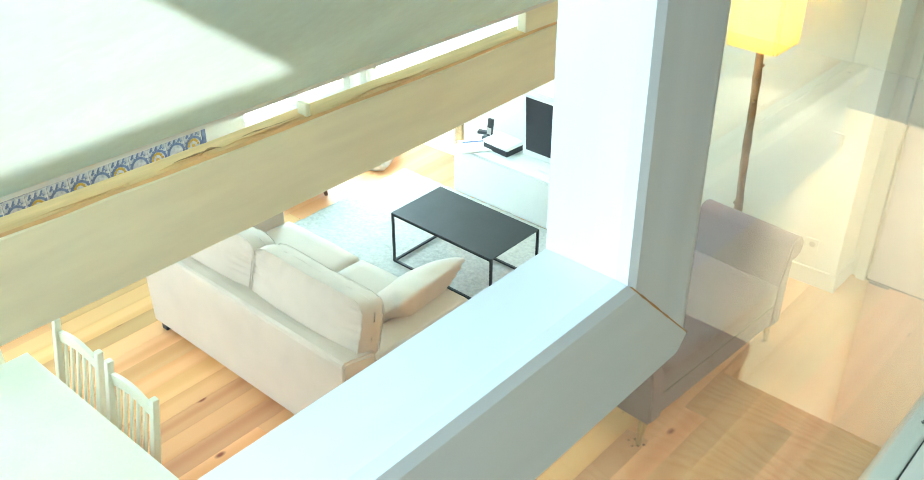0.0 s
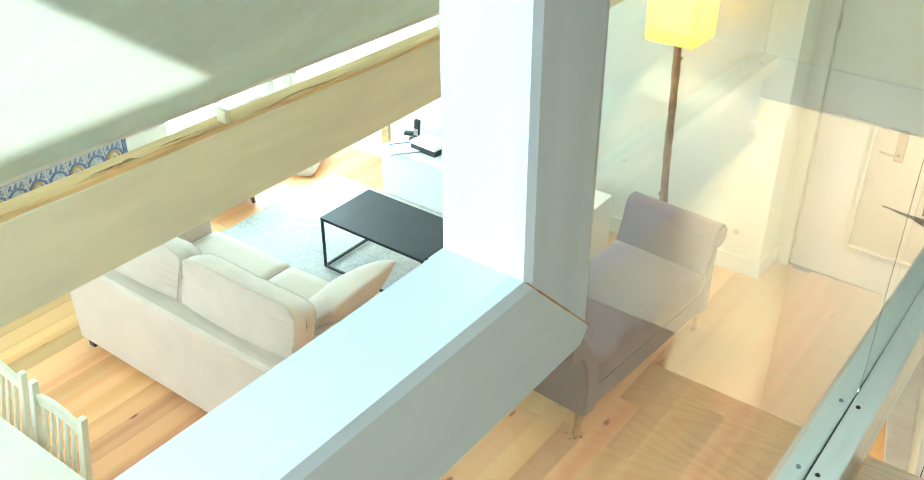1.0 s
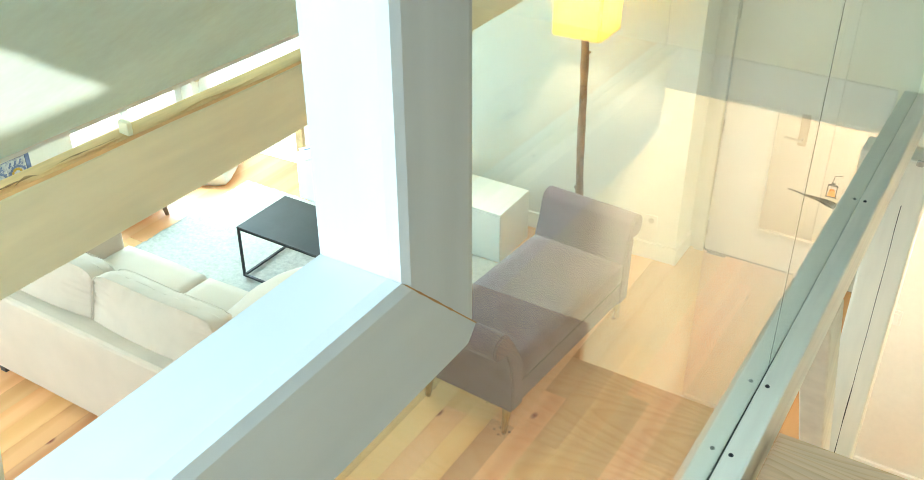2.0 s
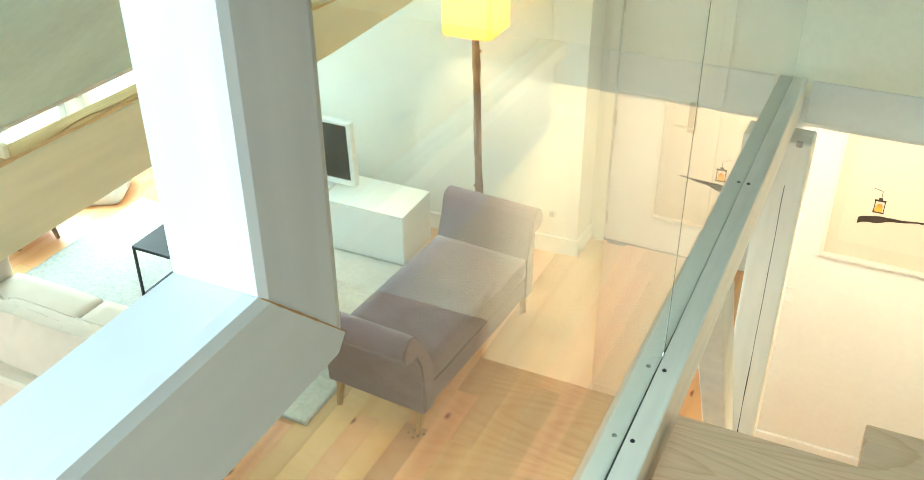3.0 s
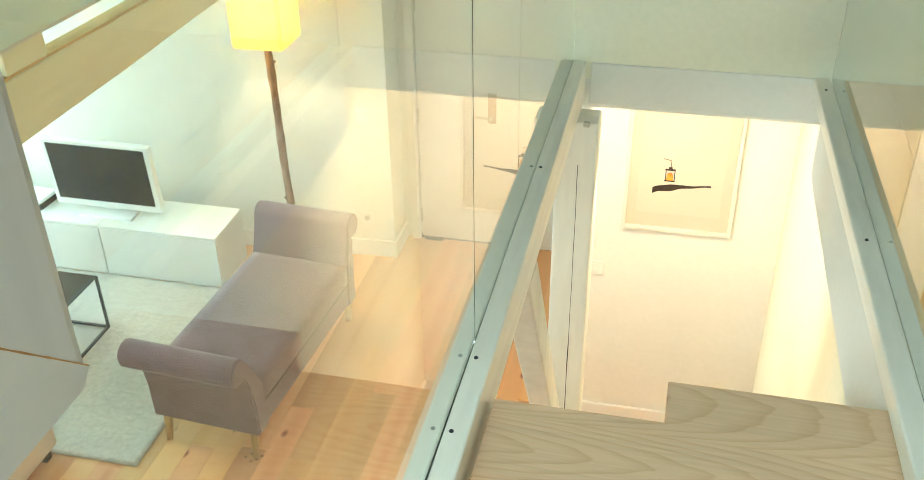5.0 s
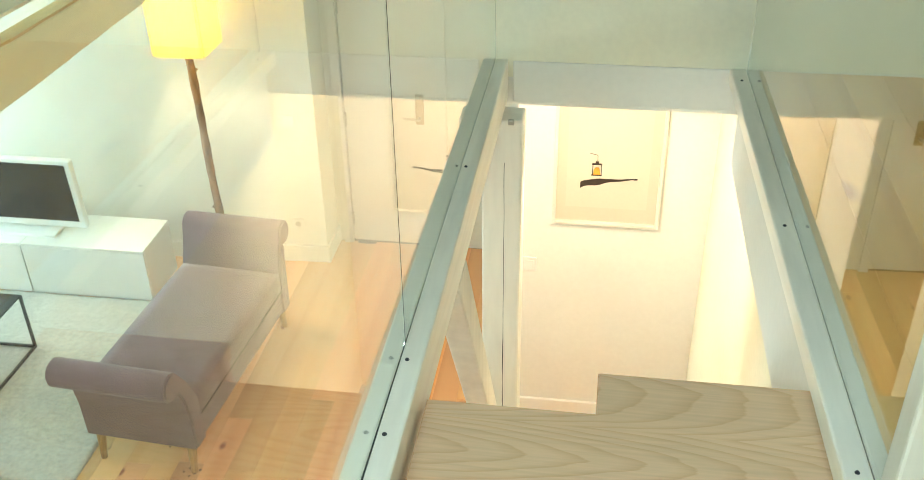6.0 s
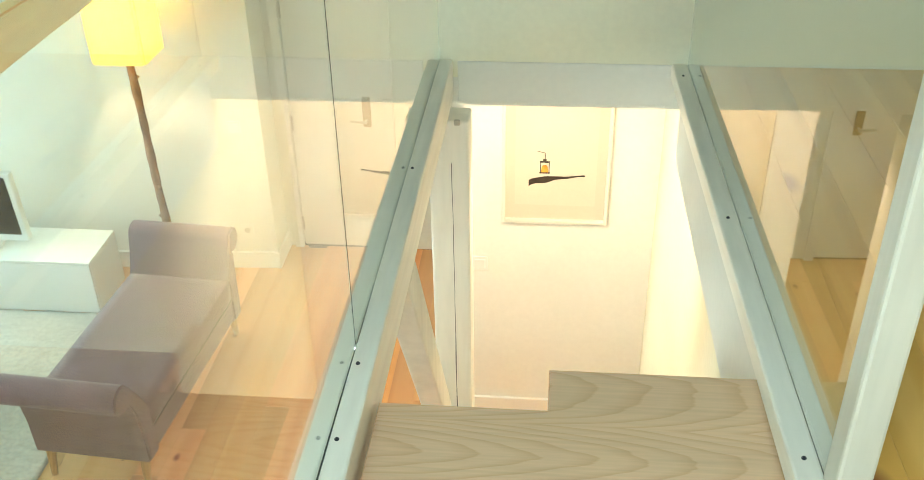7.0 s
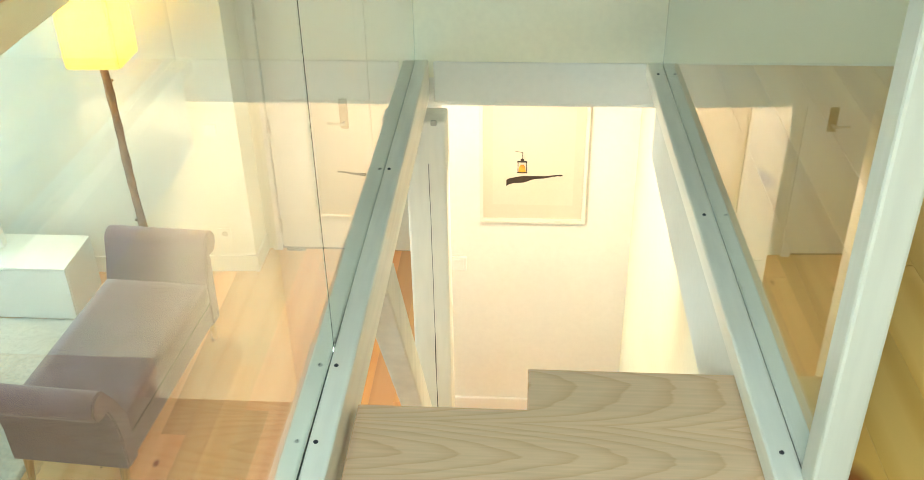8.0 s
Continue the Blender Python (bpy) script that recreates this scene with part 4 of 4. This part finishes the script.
def back_cushion(x0, x1, y0, y1, z0, z1, lean):
    """A loose boxed cushion: soft faces, a welted gusset, and short creases running in from its seams."""
    h = Vector(((x1 - x0) / 2, (y1 - y0) / 2, (z1 - z0) / 2))
    c = Vector(((x0 + x1) / 2, (y0 + y1) / 2, (z0 + z1) / 2))
    m = Matrix.Translation(c) @ Matrix.Rotation(radians(lean), 4, "X")
    bm = bmesh.new()
    bmesh.ops.create_cube(bm, size=2.0)
    bmesh.ops.subdivide_edges(bm, edges=bm.edges[:], cuts=34, use_grid_fill=True)
    for v in bm.verts:
        p = v.co.copy()
        k = (abs(p.x) ** 7 + abs(p.z) ** 7) ** (1 / 7)
        q = max(abs(p.x), abs(p.z))
        r = q / k if k > 1e-6 else 1.0
        u, w = p.x * r, p.z * r
        bulge = 0.72 + 0.28 * math.cos(min(1, q) * math.pi / 2)
        side = 1 + 0.035 * (1 - p.y * p.y) * q ** 6
        pos = Vector((u * h.x * side, p.y * h.y * bulge, w * h.z * side))
        near = max(0.0, min(1.0, (q - 0.45) / 0.4)) * (1.0 if abs(p.y) > 0.97 else 0.5)
        run = pos.x * 24 if abs(p.z) >= abs(p.x) else pos.z * 24
        crease = abs(noise.noise(Vector((run + c.x * 7, q * 1.6, p.y)))) * near
        sag = noise.noise(pos * 5 + c * 3) * 0.012
        pos.y -= math.copysign(0.026 * crease, p.y)
        pos.z += sag - 0.014 * (1 - abs(p.x)) * max(0, p.z) - 0.012 * crease * p.z
        v.co = pos
    bmesh.ops.transform(bm, matrix=m, verts=bm.verts[:])
    cushion = part("back_cushion", bm, COVER, sofa, "", True)
    for sgn in (-1, 1):
        bm = bmesh.new()
        prev = None
        for i in range(57):
            a = 2 * math.pi * i / 56
            ca, sa = math.cos(a), math.sin(a)
            k = (abs(ca) ** 7 + abs(sa) ** 7) ** (-1 / 7)
            o = Vector((ca * k * h.x * 1.012, sgn * h.y * 0.725, sa * k * h.z * 1.012 - 0.014 * (1 - abs(ca * k)) * max(0, sa * k)))
            d = Vector((ca, 0, sa))
            ring = [bm.verts.new(o + d * 0.0035 * math.cos(t) + Vector((0, 0.0035 * math.sin(t), 0))) for t in (0, 1.57, 3.14, 4.71)]
            if prev:
                for j in range(4):
                    bm.faces.new((prev[j], prev[(j + 1) % 4], ring[(j + 1) % 4], ring[j]))
            prev = ring
        bmesh.ops.transform(bm, matrix=m, verts=bm.verts[:])
        part("piping", bm, BEIGE_FABRIC, cushion, "", True)


for a, b, c, d in ((FX0 + 0.205, XMID - 0.003, FX0 + 0.06, XMID - 0.01), (XMID + 0.003, FX1 - 0.205, XMID + 0.01, FX1 - 0.06)):
    seat = puff("seat_cushion", sofa, BEIGE_FABRIC, (a, b, FY0 + 0.24, FY1 + 0.02, 0.26, 0.435), 0.14)
    block("piping", seat, BEIGE_FABRIC, (a + 0.03, b - 0.03, FY1 + 0.008, FY1 + 0.016, 0.40, 0.408), 0.003)
    back_cushion(c - 0.015, d + 0.015, FY0 + 0.115, FY0 + 0.325, 0.43, 0.870, -14)
for x in (FX0 + 0.06, FX1 - 0.06):
    for y in (FY0 + 0.06, FY1 - 0.06):
        block("foot", sofa, DARK, (x - 0.025, x + 0.025, y - 0.025, y + 0.025, 0, 0.07), 0.004, "short dark foot")
pil = thing("throw_cushion", "beige throw cushion leaning on the sofa arm", "cushion")
puff("cover", pil, BEIGE_FABRIC, (-0.28, 0.28, -0.10, 0.10, -0.24, 0.24), 0.1, wrinkle=0.008, cuts=14, pillow=True)
pil.matrix_world = pose(-1.95, 3.66, 0.55, 0, 0, 94) @ pose(0, 0, 0, 48, 0, 0)

pouf = thing("hide_stool", "low tan hide stool with short dark wooden legs", "stool")
bm = bmesh.new()
bmesh.ops.create_uvsphere(bm, u_segments=28, v_segments=16, radius=1.0)
for v in bm.verts:
    v.co = Vector((v.co.x * 0.24, v.co.y * 0.24, 0.23 + math.copysign(abs(v.co.z) ** 0.75, v.co.z) * 0.14))
part("seat", bm, LEATHER, pouf, smooth=True)
for a in (0.3, 1.87, 3.44, 5.01):
    bm = bmesh.new()
    rod(bm, (0.19 * math.cos(a), 0.19 * math.sin(a), 0), (0.15 * math.cos(a), 0.15 * math.sin(a), 0.16), 0.014, 0.022)
    part("leg", bm, TWIG, pouf, "dark wooden leg")
pouf.matrix_world = pose(-4.06, 4.68, 0)
fc = thing("floor_cushion", "cream linen cushion lying on the pine floor", "cushion")
puff("cover", fc, PAPER, (-0.2, 0.2, -0.2, 0.2, 0.0, 0.16), 0.4, wrinkle=0.012, cuts=10)
fc.matrix_world = pose(-4.06, 5.36, 0.0, 0, 0, 28)

# dining corner
dt = thing("dining_table", "white painted dining table", "table")
DX0, DX1, DY0, DY1 = -2.77, -1.55, 1.17, 1.95
block("tabletop", dt, CREAM_PAINT, (DX0, DX1, DY0, DY1, 0.715, 0.74), 0.004)
bm = bmesh.new()
box(bm, DX0 + 0.06, DX1 - 0.06, DY0 + 0.06, DY1 - 0.06, 0.63, 0.715)
part("apron", bm, CREAM_PAINT, dt)
for x in (DX0 + 0.06, DX1 - 0.11):
    for y in (DY0 + 0.06, DY1 - 0.11):
        block("leg", dt, CREAM_PAINT, (x, x + 0.05, y, y + 0.05, 0, 0.63), 0.004)


def dining_chair(m):
    c = thing("dining_chair", "white painted wooden dining chair with a slatted back", "chair", "chairs round the dining table")
    block("seat", c, CREAM_PAINT, (-0.21, 0.21, -0.20, 0.20, 0.43, 0.46), 0.008)
    for x in (-0.20, 0.165):
        bm = bmesh.new()
        sweep(bm, [(x, 0.17, 0), (x, 0.20, 0), (x, 0.21, 0.45), (x, 0.28, 0.92), (x, 0.25, 0.92), (x, 0.175, 0.45)], (0, 0, 0), (0.035, 0, 0))
        bmesh.ops.bevel(bm, geom=bm.edges[:], offset=0.003, segments=1, affect="EDGES")
        part("back_post", bm, CREAM_PAINT, c)
        block("front_leg", c, CREAM_PAINT, (x, x + 0.035, -0.19, -0.155, 0, 0.43), 0.003)
    n = 10
    bm = bmesh.new()
    loop = [(-0.165 + 0.33 * i / n, 0.262, 0.86 + 0.028 * math.sin(math.pi * i / n)) for i in range(n + 1)]
    loop += [(0.165 - 0.33 * i / n, 0.262, 0.80 + 0.028 * math.sin(math.pi * i / n)) for i in range(n + 1)]
    sweep(bm, loop, (0, -0.01, 0), (0, 0.01, 0))
    part("top_rail", bm, CREAM_PAINT, c)
    block("lower_rail", c, CREAM_PAINT, (-0.165, 0.165, 0.205, 0.225, 0.50, 0.54), 0.003)
    for i in range(6):
        x = -0.135 + i * 0.054
        bm = bmesh.new()
        sweep(bm, [(x - 0.009, 0.208, 0.54), (x + 0.009, 0.208, 0.54), (x + 0.009, 0.258, 0.815), (x - 0.009, 0.258, 0.815)], (0, 0, 0), (0, 0.012, 0))
        part("slat", bm, CREAM_PAINT, c)
    c.matrix_world = m
    return c


first = dining_chair(pose(-2.475, 1.81, 0))
copy_thing(first, pose(-2.03, 1.80, 0, 0, 0, -2))
copy_thing(first, pose(-2.60, 1.66, 0, 0, 0, 90))

# tiled panel on the outer wall, cut tiles with a rosette each
tiles = tagged(new("tile_panel"), "blue and ochre patterned glazed tiles on the outer wall", "tiles", kind="structure")
TS = 0.15


def tile_mesh():
    out = []
    bm = bmesh.new()
    box(bm, 0, 0.008, 0.001, TS - 0.001, 0.001, TS - 0.001, bevel=0.0015, seg=1)
    out.append(("tile", bm, TILE_WHITE))
    bm = bmesh.new()

    def dab(y, z, r):
        rod(bm, (0.0075, y, z), (0.0087, y, z), r, n=7)

    for j in range(15):  # arch over the rosette
        a = math.pi * j / 14
        dab(0.075 + 0.064 * math.cos(a), 0.028 + 0.070 * math.sin(a), 0.0105)
    for y0 in (0.022, 0.062, 0.102):  # leaf scrolls along the top
        for j in range(5):
            dab(y0 + 0.006 * j, 0.112 + 0.012 * math.sin(j * 1.4), 0.0085 - 0.0009 * j)
        dab(y0 + 0.012, 0.134, 0.008)
    for y in (0.012, 0.136):
        for j in range(3):
            dab(y, 0.03 + 0.022 * j, 0.009 - 0.001 * j)
    box(bm, 0.008, 0.0086, 0.003, TS - 0.003, 0.008, 0.011)
    out.append(("blue_glaze", bm, TILE_BLUE))
    bm = bmesh.new()
    for j in range(7):
        a = math.pi * (j + 0.5) / 7
        rod(bm, (0.0075, 0.07 + 0.04 * math.cos(a), 0.03 + 0.05 * math.sin(a)), (0.0088, 0.07 + 0.04 * math.cos(a), 0.03 + 0.05 * math.sin(a)), 0.011, n=8)
    rod(bm, (0.0075, 0.07, 0.035), (0.0088, 0.07, 0.035), 0.014, n=10)
    out.append(("ochre_glaze", bm, TILE_OCHRE))
    res = []
    for nm, b, mt in out:
        me = bpy.data.meshes.new(nm)
        b.to_mesh(me)
        b.free()
        me.materials.append(mt)
        res.append((nm, me))
    return res


TM = tile_mesh()
for i in range(14):
    for k in range(5):
        base = None
        for nm, me in TM:
            if nm == "ochre_glaze" and (i + k) % 2:
                continue
            ob = new(nm, me)
            if base is None:
                ob.location = (WX, 4.165 - (i + 1) * TS, 0.105 + k * TS)
                ob.parent = base = tiles
                base = ob
            else:
                ob.parent = base
block("edge_tile", tiles, TILE_BLUE, (WX, WX + 0.009, 4.168, 4.20, 0.105, 0.855), 0.001)

# a cluster of dark knots in the boards beside the bench
for x, y, r in ((-0.693, 4.058, 0.010), (-0.719, 4.028, 0.007), (-0.639, 4.050, 0.008), (-0.661, 4.026, 0.010), (-0.681, 4.003, 0.007), (-0.86, 4.19, 0.006)):
    bm = bmesh.new()
    rod(bm, (x, y, -0.004), (x, y, 0.0012), r * 1.15, r, 14)
    part("knot", bm, KNOT, floor, "dark round knot in the pine")

# ---- floor boards ----
planks(floor, PINE, WX, 2.0, -0.6, 6.33, 0.0, 0.135, 3, (1.6, 2.1, 2.6, 3.0))
planks(loft, LOFT, 1.753, 3.6, -1.0, 3.6, 2.455, 0.12, 5, (1.8, 2.4, 2.8))
